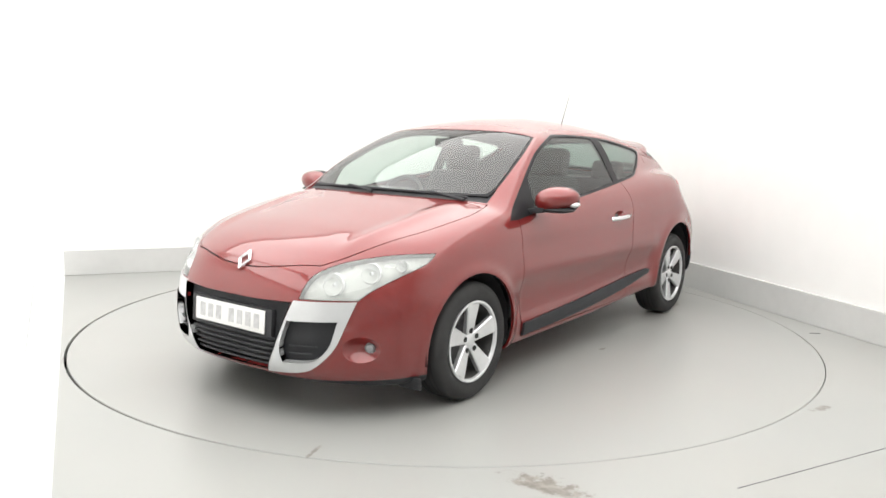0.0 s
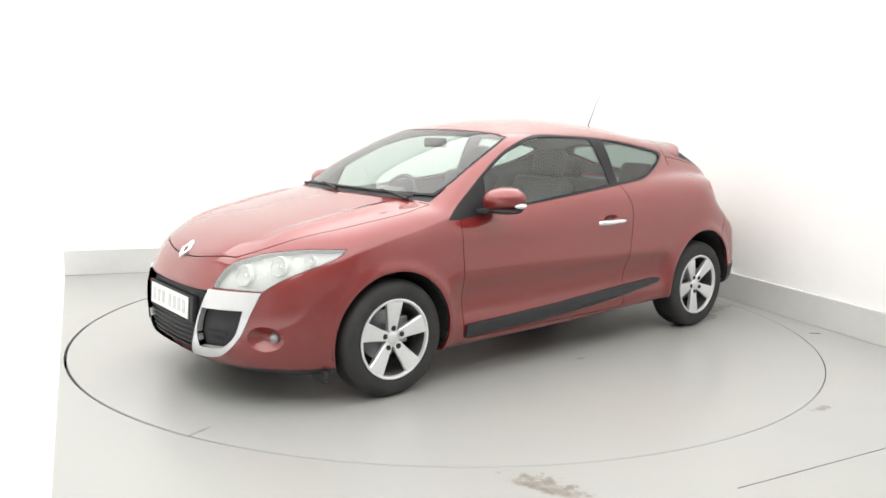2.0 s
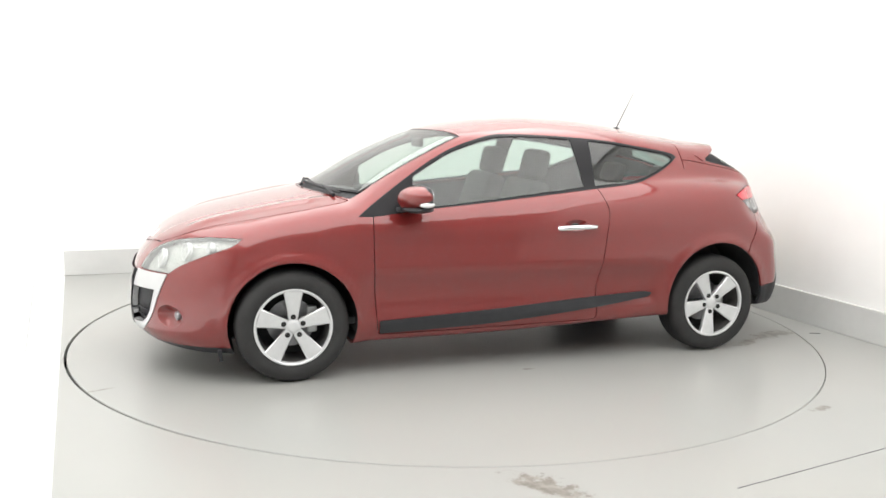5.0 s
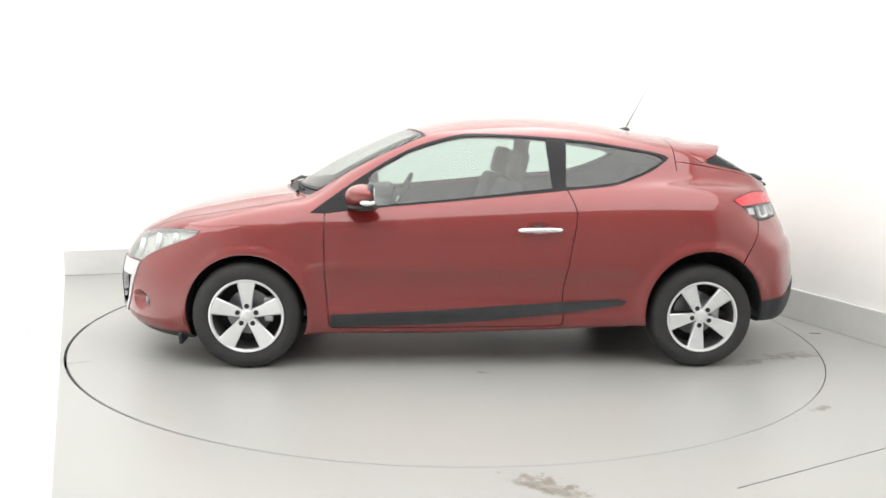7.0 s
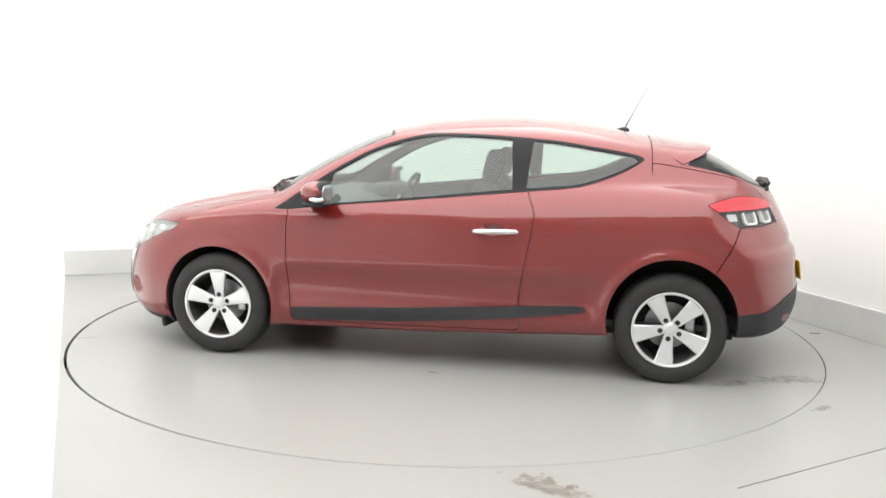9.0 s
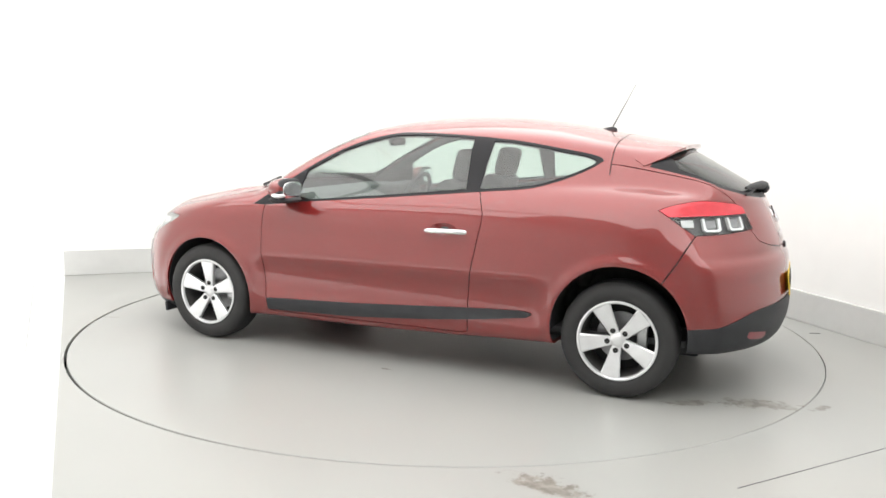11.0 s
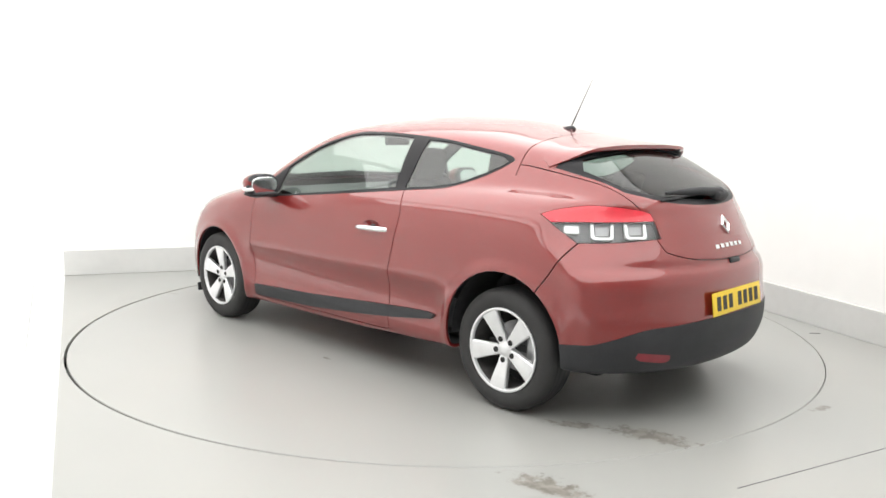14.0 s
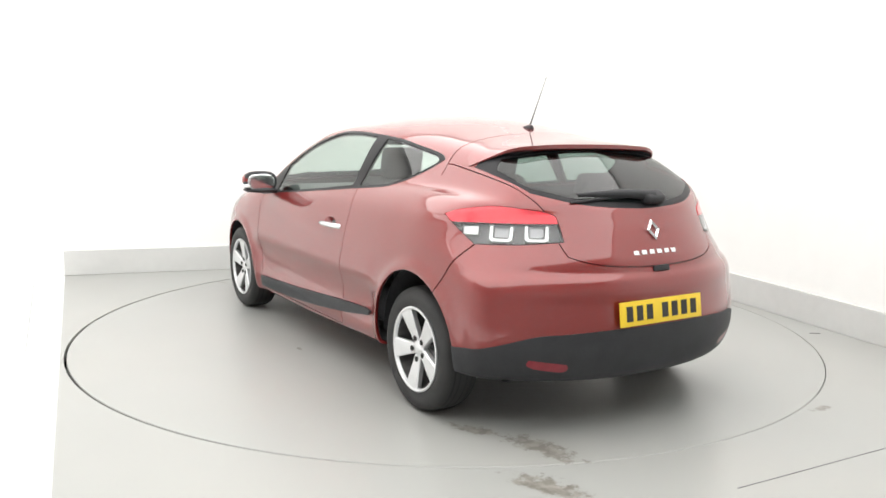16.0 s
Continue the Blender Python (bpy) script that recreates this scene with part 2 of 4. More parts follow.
# in the room's own axes: the back corner behind the car, the walls' lines
BACK, RIGHT, LEFT, FRONT = 2.60, 2.58, -5.6, -8.2
EDGE, EDGE_FRONT = -2.715, -1.82     # where the grey vinyl ends, at the back and at the front
RING = 2.456      # radius of the turntable


def hole_to_rim(hole, rim):
    """For each point round the hole, the point of the rim straight outwards, and the rim's side."""
    out = []
    for h in hole:
        best = None
        for k in range(len(rim)):
            a, b = Vector(rim[k]), Vector(rim[(k + 1) % len(rim)])
            e = b - a
            det = h.x * -e.y + e.x * h.y
            if abs(det) < 1e-9:
                continue
            s = (a.x * -e.y + e.x * a.y) / det
            u = (h.x * a.y - h.y * a.x) / det
            if s > 0 and -1e-6 <= u <= 1 + 1e-6 and (best is None or s < best[0]):
                best = (s, k)
        out.append(((h.x * best[0], h.y * best[0]), best[1]))
    return out


def build_room():
    def slab(name, x0, x1, y0, y1, z0, z1, mat, label, bevel=0.0):
        bm = box(x1 - x0, y1 - y0, z1 - z0, pose((x0 + x1) / 2, (y0 + y1) / 2, (z0 + z1) / 2), bevel)
        ob = part(name, bm, mat)
        ob.matrix_world = ROOM
        return tagged(ob, label, kind="structure")

    # grey vinyl with a round hole for the turntable
    bm = bmesh.new()
    inv = ROOM.inverted()
    seg = 160
    hole = [inv @ Vector(((RING + 0.009) * math.cos(2 * math.pi * k / seg) - 0.0065, (RING + 0.009) * math.sin(2 * math.pi * k / seg) - 0.002, 0)) for k in range(seg)]
    rim = [(EDGE_FRONT, FRONT), (RIGHT, FRONT), (RIGHT, BACK), (EDGE, BACK)]
    around = hole_to_rim(hole, rim)
    top_i = [bm.verts.new(h) for h in hole]
    low_i = [bm.verts.new(h - Vector((0, 0, 0.05))) for h in hole]
    out = [(bm.verts.new((*p, 0)), bm.verts.new((*p, -0.05)), side) for p, side in around]
    ends = [(bm.verts.new((*p, 0)), bm.verts.new((*p, -0.05))) for p in rim]
    for k in range(seg):
        j = (k + 1) % seg
        bm.faces.new((top_i[k], out[k][0], out[j][0], top_i[j]))
        bm.faces.new((low_i[k], top_i[k], top_i[j], low_i[j]))
        if out[k][2] == out[j][2]:
            bm.faces.new((out[k][0], out[k][1], out[j][1], out[j][0]))
        else:
            e = ends[out[j][2]]
            bm.faces.new((out[k][0], e[0], out[j][0]))
            bm.faces.new((out[k][0], out[k][1], e[1], e[0]))
            bm.faces.new((e[0], e[1], out[j][1], out[j][0]))
    floor = part("floor", bm, M_FLOOR)
    floor.matrix_world = ROOM
    tagged(floor, "pale grey vinyl studio floor with faint scuffs", kind="structure")

    bm = prism([(LEFT, FRONT), (EDGE_FRONT - 0.002, FRONT), (EDGE - 0.002, BACK + 0.03), (LEFT, BACK + 0.03)], 0.012, 0.2, pose(0, 0, 0, -90, 0, 0))
    white = part("floor_white", bm, M_WHITEFLOOR)
    white.matrix_world = ROOM
    tagged(white, "bright white painted floor beside the vinyl", kind="structure")
    slab("floor_pit", EDGE, RIGHT + 0.2, FRONT - 0.2, BACK + 0.2, -0.3, -0.14, M_GAP, "dark pit floor under the turntable")
    # welded joint across the vinyl, a scuff by the wall, a crack in the white floor
    for nm, (ax, ay), (bx, by), w, z, mat, lab in (
            ("floor_seam", (0.20, -2.845), (2.57, -2.49), 0.005, 0.0, M_STEEL, "dark welded joint in the vinyl"),
            ("floor_scuff", (2.37, -0.95), (2.44, -0.975), 0.008, 0.0, M_GAP, "short black scuff on the vinyl"),
            ("floor_crack", (-2.956, 2.55), (-2.697, 0.045), 0.006, -0.012, M_STEEL, "thin dark joint in the white floor")):
        d = Vector((bx - ax, by - ay))
        ob = part(nm, box(d.length, w, 0.003, pose((ax + bx) / 2, (ay + by) / 2, z + 0.0005, 0, 0, math.degrees(math.atan2(d.y, d.x)))), mat)
        ob.matrix_world = ROOM
        tagged(ob, lab, kind="structure")
    # vinyl turned up the walls, then white wall above
    up = 0.225
    bend = 1.1      # the back corner is rounded
    slab("baseboard_back", EDGE, RIGHT - bend, BACK, BACK + 0.03, 0.0, up, M_UPSTAND, "grey vinyl upstand along the back wall", 0.004)
    slab("baseboard_right", RIGHT, RIGHT + 0.03, FRONT, BACK - bend, 0.0, up, M_UPSTAND, "grey vinyl upstand along the side wall", 0.004)
    slab("wall_back", LEFT, RIGHT - bend, BACK + 0.031, BACK + 0.25, -0.1, 3.8, M_WALL, "plain white studio wall")
    slab("wall_right", RIGHT + 0.031, RIGHT + 0.25, FRONT, BACK - bend, -0.1, 3.8, M_WALL, "plain white studio wall")
    arc = np.linspace(0, math.pi / 2, 25)
    for nm, r0, r1, z0, z1, mat, lab in (("baseboard_corner", bend, bend + 0.03, 0.0, up, M_UPSTAND, "grey vinyl upstand round the corner"), ("wall_corner", bend + 0.031, bend + 0.25, -0.1, 3.8, M_WALL, "rounded white studio wall corner")):
        ring = [(RIGHT - bend + r0 * math.cos(a), BACK - bend + r0 * math.sin(a)) for a in arc] + [(RIGHT - bend + r1 * math.cos(a), BACK - bend + r1 * math.sin(a)) for a in arc[::-1]]
        ob = part(nm, prism(ring, -z1, -z0, pose(0, 0, 0, -90, 0, 0)), mat)
        shade(ob, 30)
        ob.matrix_world = ROOM
        tagged(ob, lab, kind="structure")
    slab("wall_left", LEFT - 0.2, LEFT, FRONT, BACK + 0.25, -0.1, 3.8, M_WALL, "plain white studio wall")
    # unseen wall behind the camera; its grey only sets how bright the car's reflections are
    slab("wall_front", LEFT - 0.2, RIGHT + 0.25, FRONT - 0.2, FRONT, -0.1, 3.8, M_PALEGREY, "unseen wall behind the camera, grey to dim the car's reflections")
    slab("ceiling", LEFT - 0.2, RIGHT + 0.25, FRONT - 0.2, BACK + 0.25, 3.8, 3.95, M_WALL, "plain white studio ceiling")


def build_turntable():
    top = new("turntable")
    bm = lathe([(0.001, 0.0), (RING - 0.004, 0.0), (RING, -0.004), (RING, -0.06), (0.001, -0.06)], 160, pose(0, 0, 0, 90, 0, 0), closed=False)
    deck = part("deck", bm, M_TABLE, top, "grey vinyl turntable deck")
    shade(deck, 30)
    bm = lathe([(0.25, -0.061), (0.25, -0.139), (0.001, -0.139), (0.001, -0.061)], 32, pose(0, 0, 0, 90, 0, 0))
    part("pivot", bm, M_STEEL, top)
    return tagged(top, "round grey vinyl turntable flush with the floor", "turntable")


build_room()
turntable = build_turntable()

# ---- the car's body as one smooth field ----
def curve(*pts):
    """A smooth function through (x, y) pairs, level beyond them."""
    xs, ys = np.array([p[0] for p in pts], float), np.array([p[1] for p in pts], float)
    o = np.argsort(xs)
    xs, ys = xs[o], ys[o]
    d = np.diff(ys) / np.diff(xs)
    h = np.diff(xs)
    m = np.zeros(len(xs))
    m[0], m[-1] = d[0], d[-1]
    m[1:-1] = (d[:-1] * h[1:] + d[1:] * h[:-1]) / (h[1:] + h[:-1])

    def f(x):
        x = np.clip(x, xs[0], xs[-1])
        i = np.clip(np.searchsorted(xs, x) - 1, 0, len(xs) - 2)
        t = (x - xs[i]) / h[i]
        return ((1 + 2 * t) * (1 - t) ** 2 * ys[i] + t * (1 - t) ** 2 * h[i] * m[i] + t * t * (3 - 2 * t) * ys[i + 1] + t * t * (t - 1) * h[i] * m[i + 1])
    return f


def smax(a, b, k):
    return 0.5 * (a + b + np.sqrt((a - b) ** 2 + k * k))


def smin(a, b, k):
    return 0.5 * (a + b - np.sqrt((a - b) ** 2 + k * k))


def step(x, a, b):
    t = np.clip((x - a) / (b - a), 0, 1)
    return t * t * (3 - 2 * t)


PLAN = curve((2.2, 0.80), (1.8, 0.845), (1.5, 0.882), (1.2, 0.896), (0.8, 0.891), (0.0, 0.893), (-0.6, 0.897), (-1.1, 0.907), (-1.4, 0.907), (-1.7, 0.875), (-2.1, 0.82))
INSET = curve((0.1, 0.075), (0.18, 0.045), (0.25, 0.026), (0.35, 0.010), (0.48, 0.003), (0.57, 0.0), (0.65, 0.0025), (0.75, 0.010), (0.83, 0.019), (0.9, 0.033), (0.98, 0.058), (1.06, 0.105), (1.2, 0.22))
SCOOP = curve((0.27, 0.0), (0.32, 0.003), (0.38, 0.020), (0.42, 0.026), (0.48, 0.026), (0.53, 0.017), (0.565, 0.005), (0.585, -0.002), (0.61, -0.005), (0.67, -0.003), (0.74, 0.0))
NOSE = curve((0.1, 2.03), (0.17, 2.10), (0.24, 2.155), (0.35, 2.175), (0.5, 2.17), (0.6, 2.145), (0.68, 2.10), (0.73, 2.065), (0.78, 2.01), (0.9, 1.86), (1.1, 1.6))
TAIL = curve((0.1, -1.88), (0.2, -1.99), (0.28, -2.07), (0.36, -2.105), (0.5, -2.118), (0.62, -2.104), (0.695, -2.098), (0.73, -2.085), (0.755, -2.066), (0.79, -2.052), (0.86, -2.02), (0.93, -1.988), (1.0, -1.955), (1.06, -1.935), (1.2, -1.86))
TAILBEND = curve((0.1, 0.34), (0.5, 0.36), (0.7, 0.39), (0.9, 0.54), (1.1, 0.56))
HOOD = curve((2.2, 0.66), (2.05, 0.762), (1.96, 0.81), (1.77, 0.875), (1.52, 0.93), (1.26, 0.98), (1.05, 1.005), (0.8, 0.965), (0.5, 0.955), (0.2, 0.975), (-0.5, 1.045), (-1.0, 1.085), (-1.5, 1.08), (-1.9, 1.04), (-2.1, 1.0))
CROWN = curve((2.2, 0.04), (1.9, 0.06), (1.3, 0.06), (1.0, 0.05), (0.7, 0.02), (0.4, 0.0), (-2.2, 0.0))
UNDER = curve((2.2, 0.20), (1.9, 0.165), (1.0, 0.185), (0.0, 0.20), (-1.0, 0.245), (-1.7, 0.275), (-2.15, 0.25))
ROOF = curve((1.9, 0.48), (1.35, 0.84), (1.07, 1.025), (0.85, 1.165), (0.63, 1.275), (0.40, 1.362), (0.11, 1.412), (-0.16, 1.427), (-0.46, 1.427), (-0.80, 1.408), (-1.11, 1.37), (-1.42, 1.33), (-1.7, 1.28), (-2.0, 1.2))
DOME = curve((0.6, 0.0), (0.4, 0.004), (0.11, 0.015), (-0.16, 0.021), (-0.5, 0.022), (-0.8, 0.015), (-1.1, 0.004), (-1.3, 0.0), (-2.0, 0.0))
CABIN = curve((0.8, 0.845), (0.9, 0.825), (1.0, 0.79), (1.1, 0.748), (1.2, 0.698), (1.3, 0.638), (1.36, 0.595), (1.44, 0.53))
ARCHES = ((1.32, 0.318, 0.345), (-1.32, 0.352, 0.352))


def field(x, y, z):
    ay = np.abs(y)
    w = PLAN(x) - INSET(z) - SCOOP(z) * step(x, 1.0, 0.84) * step(x, -0.99, -0.84)
    for cx, cz, r in ARCHES:
        w = w + 0.013 * np.exp(-((np.hypot(x - cx, z - cz) - r - 0.010) / 0.036) ** 2)
    top = 0.9 * (z - HOOD(x) + CROWN(x) * (ay / 0.85) ** 2.4)
    top = top - 0.011 * np.exp(-((ay - 0.50 - 0.10 * (1.9 - x)) / 0.05) ** 2) * step(x, 1.0, 1.25) * step(x, 2.0, 1.75)
    low = smax(ay - w, top, 0.085)
    low = smax(low, 0.95 * (x - NOSE(z) + 0.53 * (ay / 0.9) ** 3.2), 0.05)
    tail = 0.92 * (TAIL(z) + TAILBEND(z) * (ay / 0.9) ** 2.4 - x)
    low = smax(low, tail, 0.04)
    low = smax(low, UNDER(x) - z, 0.03)
    bend = 0.26 * y * y * step(x, -0.1, 0.45)
    roof = 0.88 * (z - 0.006 - ROOF(x + bend) - DOME(x + bend) + (0.06 - 0.042 * step(x, -0.05, 0.4) + DOME(x + bend)) * (y / 0.55) ** 2)
    taper = 0.062 * np.clip(-x / 1.1, 0, 2) ** 2 + 0.0 * np.clip(x, 0, 2) ** 2
    cab = smax(roof, 0.95 * (ay - CABIN(z) + taper), 0.05)
    cab = smax(cab, 0.86 * (z - 1.25 - 0.58 * (x - 0.33 * y * y + 1.6)), 0.03)
    cab = smax(smax(cab, tail, 0.03), 0.8 - z, 0.03)
    return smin(low, cab, 0.035)


def gradient(p, h=0.004):
    x, y, z = p.T
    g = np.stack([field(x + h, y, z) - field(x - h, y, z), field(x, y + h, z) - field(x, y - h, z), field(x, y, z + h) - field(x, y, z - h)], 1) / (2 * h)
    return g


def settle(p, level=0.0, steps=4):
    """Moves points onto the body's skin."""
    for _ in range(steps):
        g = gradient(p)
        p = p - g * ((field(*p.T) - level) / np.maximum((g * g).sum(1), 0.05))[:, None]
    return p


def skin(n_round, n_long, n_fan, level=0.0):
    """The half body at y >= 0 as a grid: points (stations x round) from the tail to the nose."""
    phi = np.linspace(-math.pi / 2, math.pi / 2, n_round)
    rows = []
    for side, sgn in ((np.linspace(math.pi / 2 - 0.02, 0, n_fan, endpoint=False), -1), (None, 0), (np.linspace(0, math.pi / 2 - 0.02, n_fan + 1)[1:], 1)):
        if sgn == 0:
            for x in np.linspace(-1.6, 1.6, n_long):
                rows.append((np.full(n_round, x), np.zeros(n_round), phi))
        else:
            for a in side:
                rows.append((np.full(n_round, 1.6 * sgn), np.full(n_round, a * sgn), phi))
    ox = np.concatenate([r[0] for r in rows])
    az = np.concatenate([r[1] for r in rows])
    ph = np.concatenate([r[2] for r in rows])
    d = np.stack([np.sin(az), np.cos(az) * np.cos(ph), np.cos(az) * np.sin(ph)], 1)
    o = np.stack([ox, 0 * ox, 0 * ox + 0.6], 1)
    lo, hi = np.zeros(len(o)), np.full(len(o), 1.3)
    for _ in range(30):
        mid = (lo + hi) / 2
        q = o + d * mid[:, None]
        inside = field(*q.T) < level
        lo, hi = np.where(inside, mid, lo), np.where(inside, hi, mid)
    q = o + d * lo[:, None]
    q[:, 1] = np.where(np.abs(np.cos(ph)) < 1e-6, 0, np.maximum(q[:, 1], 0))
    return q, len(rows), n_round

# ---- outlines of the panels, each in a plane across which it is cut ----
SIDE = (Vector((1, 0, 0)), Vector((0, 0, 1)))
ABOVE = (Vector((1, 0, 0)), Vector((0, 1, 0)))
AHEAD = (Vector((0, 1, 0)), Vector((0, 0, 1)))
S2 = math.sqrt(0.5)
FRONT_CORNER = (Vector((-S2, S2, 0)), Vector((0, 0, 1)))
REAR_CORNER = (Vector((S2, S2, 0)), Vector((0, 0, 1)))


def offset(poly, d):
    """The closed outline moved inwards by d."""
    n = len(poly)
    area = sum(poly[i][0] * poly[(i + 1) % n][1] - poly[(i + 1) % n][0] * poly[i][1] for i in range(n))
    s = 1 if area > 0 else -1
    out = []
    for i in range(n):
        a, b, c = (Vector(poly[(i + k) % n]) for k in (-1, 0, 1))
        e, f = (b - a).normalized(), (c - b).normalized()
        nrm = Vector((-e.y - f.y, e.x + f.x))
        nrm = nrm.normalized() * s / max(0.5, math.sqrt(max(0.05, (1 + e.dot(f)) / 2)))
        out.append(tuple(b + nrm * d))
    return out


def bow(*runs, n=4):
    """A closed outline of smooth runs that meet in corners."""
    out = []
    for r in runs:
        out += [tuple(p) for p in (round_path(r, n, False) if len(r) > 2 else [Vector(q) for q in r])][:-1]
    return out


def disc(cx, cz, rx, rz, n=40):
    return [(cx + rx * math.cos(2 * math.pi * k / n), cz + rz * math.sin(2 * math.pi * k / n)) for k in range(n)]


def corner(pts, plane):
    return [(Vector(p).dot(plane[0]), Vector(p).dot(plane[1])) for p in pts]


DLO = bow([(0.965, 0.895), (0.82, 1.0), (0.575, 1.163), (0.37, 1.268), (0.146, 1.335), (0.0, 1.35), (-0.324, 1.341), (-0.65, 1.318), (-0.868, 1.288), (-1.10, 1.250), (-1.155, 1.222)],
          [(-1.155, 1.222), (-1.09, 1.178), (-0.983, 1.126), (-0.838, 1.076), (-0.726, 1.056), (-0.49, 1.033), (0.225, 0.961), (0.59, 0.927), (0.88, 0.893)], [(0.88, 0.893), (0.965, 0.895)])
DOOR_GLASS = bow([(0.625, 1.105), (0.50, 1.178), (0.37, 1.243), (0.146, 1.312), (0.0, 1.328), (-0.2, 1.326), (-0.395, 1.315)], [(-0.395, 1.315), (-0.415, 1.052)],
                 [(-0.415, 1.052), (0.225, 0.981), (0.66, 0.938)], [(0.66, 0.938), (0.625, 1.105)])
QUARTER = bow([(-0.53, 1.306), (-0.65, 1.298), (-0.868, 1.266), (-1.06, 1.236)], [(-1.06, 1.236), (-1.105, 1.214), (-1.06, 1.186)],
              [(-1.06, 1.186), (-0.965, 1.142), (-0.838, 1.098), (-0.726, 1.078), (-0.51, 1.058)], [(-0.51, 1.058), (-0.53, 1.306)])
DOOR = bow([(0.882, 0.95), (0.886, 0.75), (0.882, 0.546), (0.862, 0.28)], [(0.862, 0.28), (0.85, 0.243), (0.80, 0.236)], [(0.80, 0.236), (0.3, 0.24), (-0.42, 0.25)],
           [(-0.42, 0.25), (-0.485, 0.26), (-0.492, 0.31)], [(-0.492, 0.31), (-0.488, 0.45), (-0.512, 0.62), (-0.54, 0.78), (-0.558, 0.9), (-0.535, 0.985), (-0.495, 1.07)], [(-0.495, 1.07), (0.882, 0.95)])
MOULDING = bow([(0.848, 0.318), (0.5, 0.334), (0.15, 0.352), (-0.5, 0.396), (-0.80, 0.412)], [(-0.80, 0.412), (-0.858, 0.402), (-0.83, 0.378)],
               [(-0.83, 0.378), (-0.5, 0.333), (0.15, 0.276), (0.5, 0.26), (0.848, 0.250)], [(0.848, 0.250), (0.848, 0.318)])
CUP = disc(-0.335, 0.826, 0.080, 0.034, 24)
SCREEN = bow([(1.10, -0.1), (1.10, 0.0), (1.08, 0.25), (1.02, 0.48), (0.935, 0.672)], [(0.935, 0.672), (0.80, 0.684), (0.58, 0.652), (0.42, 0.612), (0.305, 0.575)],
             [(0.305, 0.575), (0.345, 0.40), (0.385, 0.18), (0.398, 0.0), (0.398, -0.1)], [(0.398, -0.1), (1.10, -0.1)])
COWL = bow([(1.165, -0.1), (1.165, 0.0), (1.145, 0.25), (1.085, 0.49), (0.985, 0.70)], [(0.985, 0.70), (0.86, 0.686)], [(0.86, 0.686), (0.6, 0.3), (0.6, -0.1)], [(0.6, -0.1), (1.165, -0.1)])
HOOD_CUT = bow([(1.172, -0.1), (1.172, 0.0), (1.152, 0.25), (1.092, 0.49), (0.995, 0.715)], [(0.995, 0.715), (1.2, 0.742), (1.5, 0.70), (1.75, 0.62), (1.90, 0.54), (1.99, 0.455)],
               [(1.99, 0.455), (2.04, 0.30), (2.07, 0.15), (2.078, 0.0), (2.078, -0.1)], [(2.078, -0.1), (1.172, -0.1)])
HEADLIGHT = bow(corner([(2.095, 0.415, 0.588), (2.06, 0.425, 0.65), (2.005, 0.45, 0.705), (1.90, 0.55, 0.757), (1.74, 0.705, 0.786), (1.575, 0.818, 0.786)], FRONT_CORNER),
                corner([(1.575, 0.818, 0.786), (1.64, 0.815, 0.742), (1.79, 0.755, 0.682), (1.89, 0.695, 0.632), (1.945, 0.655, 0.588)], FRONT_CORNER),
                corner([(1.945, 0.655, 0.588), (2.095, 0.415, 0.588)], FRONT_CORNER))
GRILLE = bow([(-0.1, 0.566), (0.0, 0.566), (0.2, 0.567), (0.39, 0.572)], [(0.39, 0.572), (0.36, 0.47), (0.32, 0.36), (0.262, 0.245)], [(0.262, 0.245), (0.1, 0.243), (-0.1, 0.243)], [(-0.1, 0.243), (-0.1, 0.566)])
BRACKET = bow([(0.40, 0.580), (0.655, 0.584)], [(0.655, 0.584), (0.632, 0.49), (0.59, 0.37), (0.51, 0.278), (0.42, 0.243), (0.252, 0.228)],
              [(0.252, 0.228), (0.31, 0.34), (0.36, 0.46), (0.40, 0.580)])
INTAKE = bow([(0.385, 0.487), (0.598, 0.494)], [(0.598, 0.494), (0.572, 0.385), (0.52, 0.318), (0.47, 0.298), (0.36, 0.292)], [(0.36, 0.292), (0.348, 0.36), (0.385, 0.487)])
FOG = disc(0.678, 0.362, 0.062, 0.062, 28)
CHIN = bow([(-0.1, 0.205), (0.0, 0.205), (0.45, 0.205), (0.9, 0.205)], [(0.9, 0.205), (0.9, 0.0)], [(0.9, 0.0), (-0.1, 0.0)], [(-0.1, 0.0), (-0.1, 0.205)])
TAILLIGHT = bow(corner([(-1.485, 0.815, 0.99), (-1.56, 0.765, 1.018), (-1.693, 0.651, 1.037), (-1.848, 0.491, 1.012), (-1.884, 0.464, 0.967), (-1.925, 0.462, 0.888)], REAR_CORNER),
                corner([(-1.925, 0.462, 0.888), (-1.80, 0.62, 0.872), (-1.669, 0.77, 0.866)], REAR_CORNER), corner([(-1.669, 0.77, 0.866), (-1.575, 0.80, 0.93), (-1.485, 0.815, 0.99)], REAR_CORNER))
RED_BAND = corner([(-1.40, 0.89, 0.955), (-1.884, 0.464, 0.966), (-1.98, 0.40, 0.966), (-1.98, 0.40, 1.1), (-1.40, 0.89, 1.1)], REAR_CORNER)
REAR_GLASS = bow([(-0.1, 1.027), (0.0, 1.027), (0.2, 1.035), (0.36, 1.052), (0.525, 1.095)], [(0.525, 1.095), (0.574, 1.15), (0.590, 1.196)], [(0.590, 1.196), (0.54, 1.248), (0.475, 1.272), (0.18, 1.302), (0.0, 1.308), (-0.1, 1.308)], [(-0.1, 1.308), (-0.1, 1.027)])
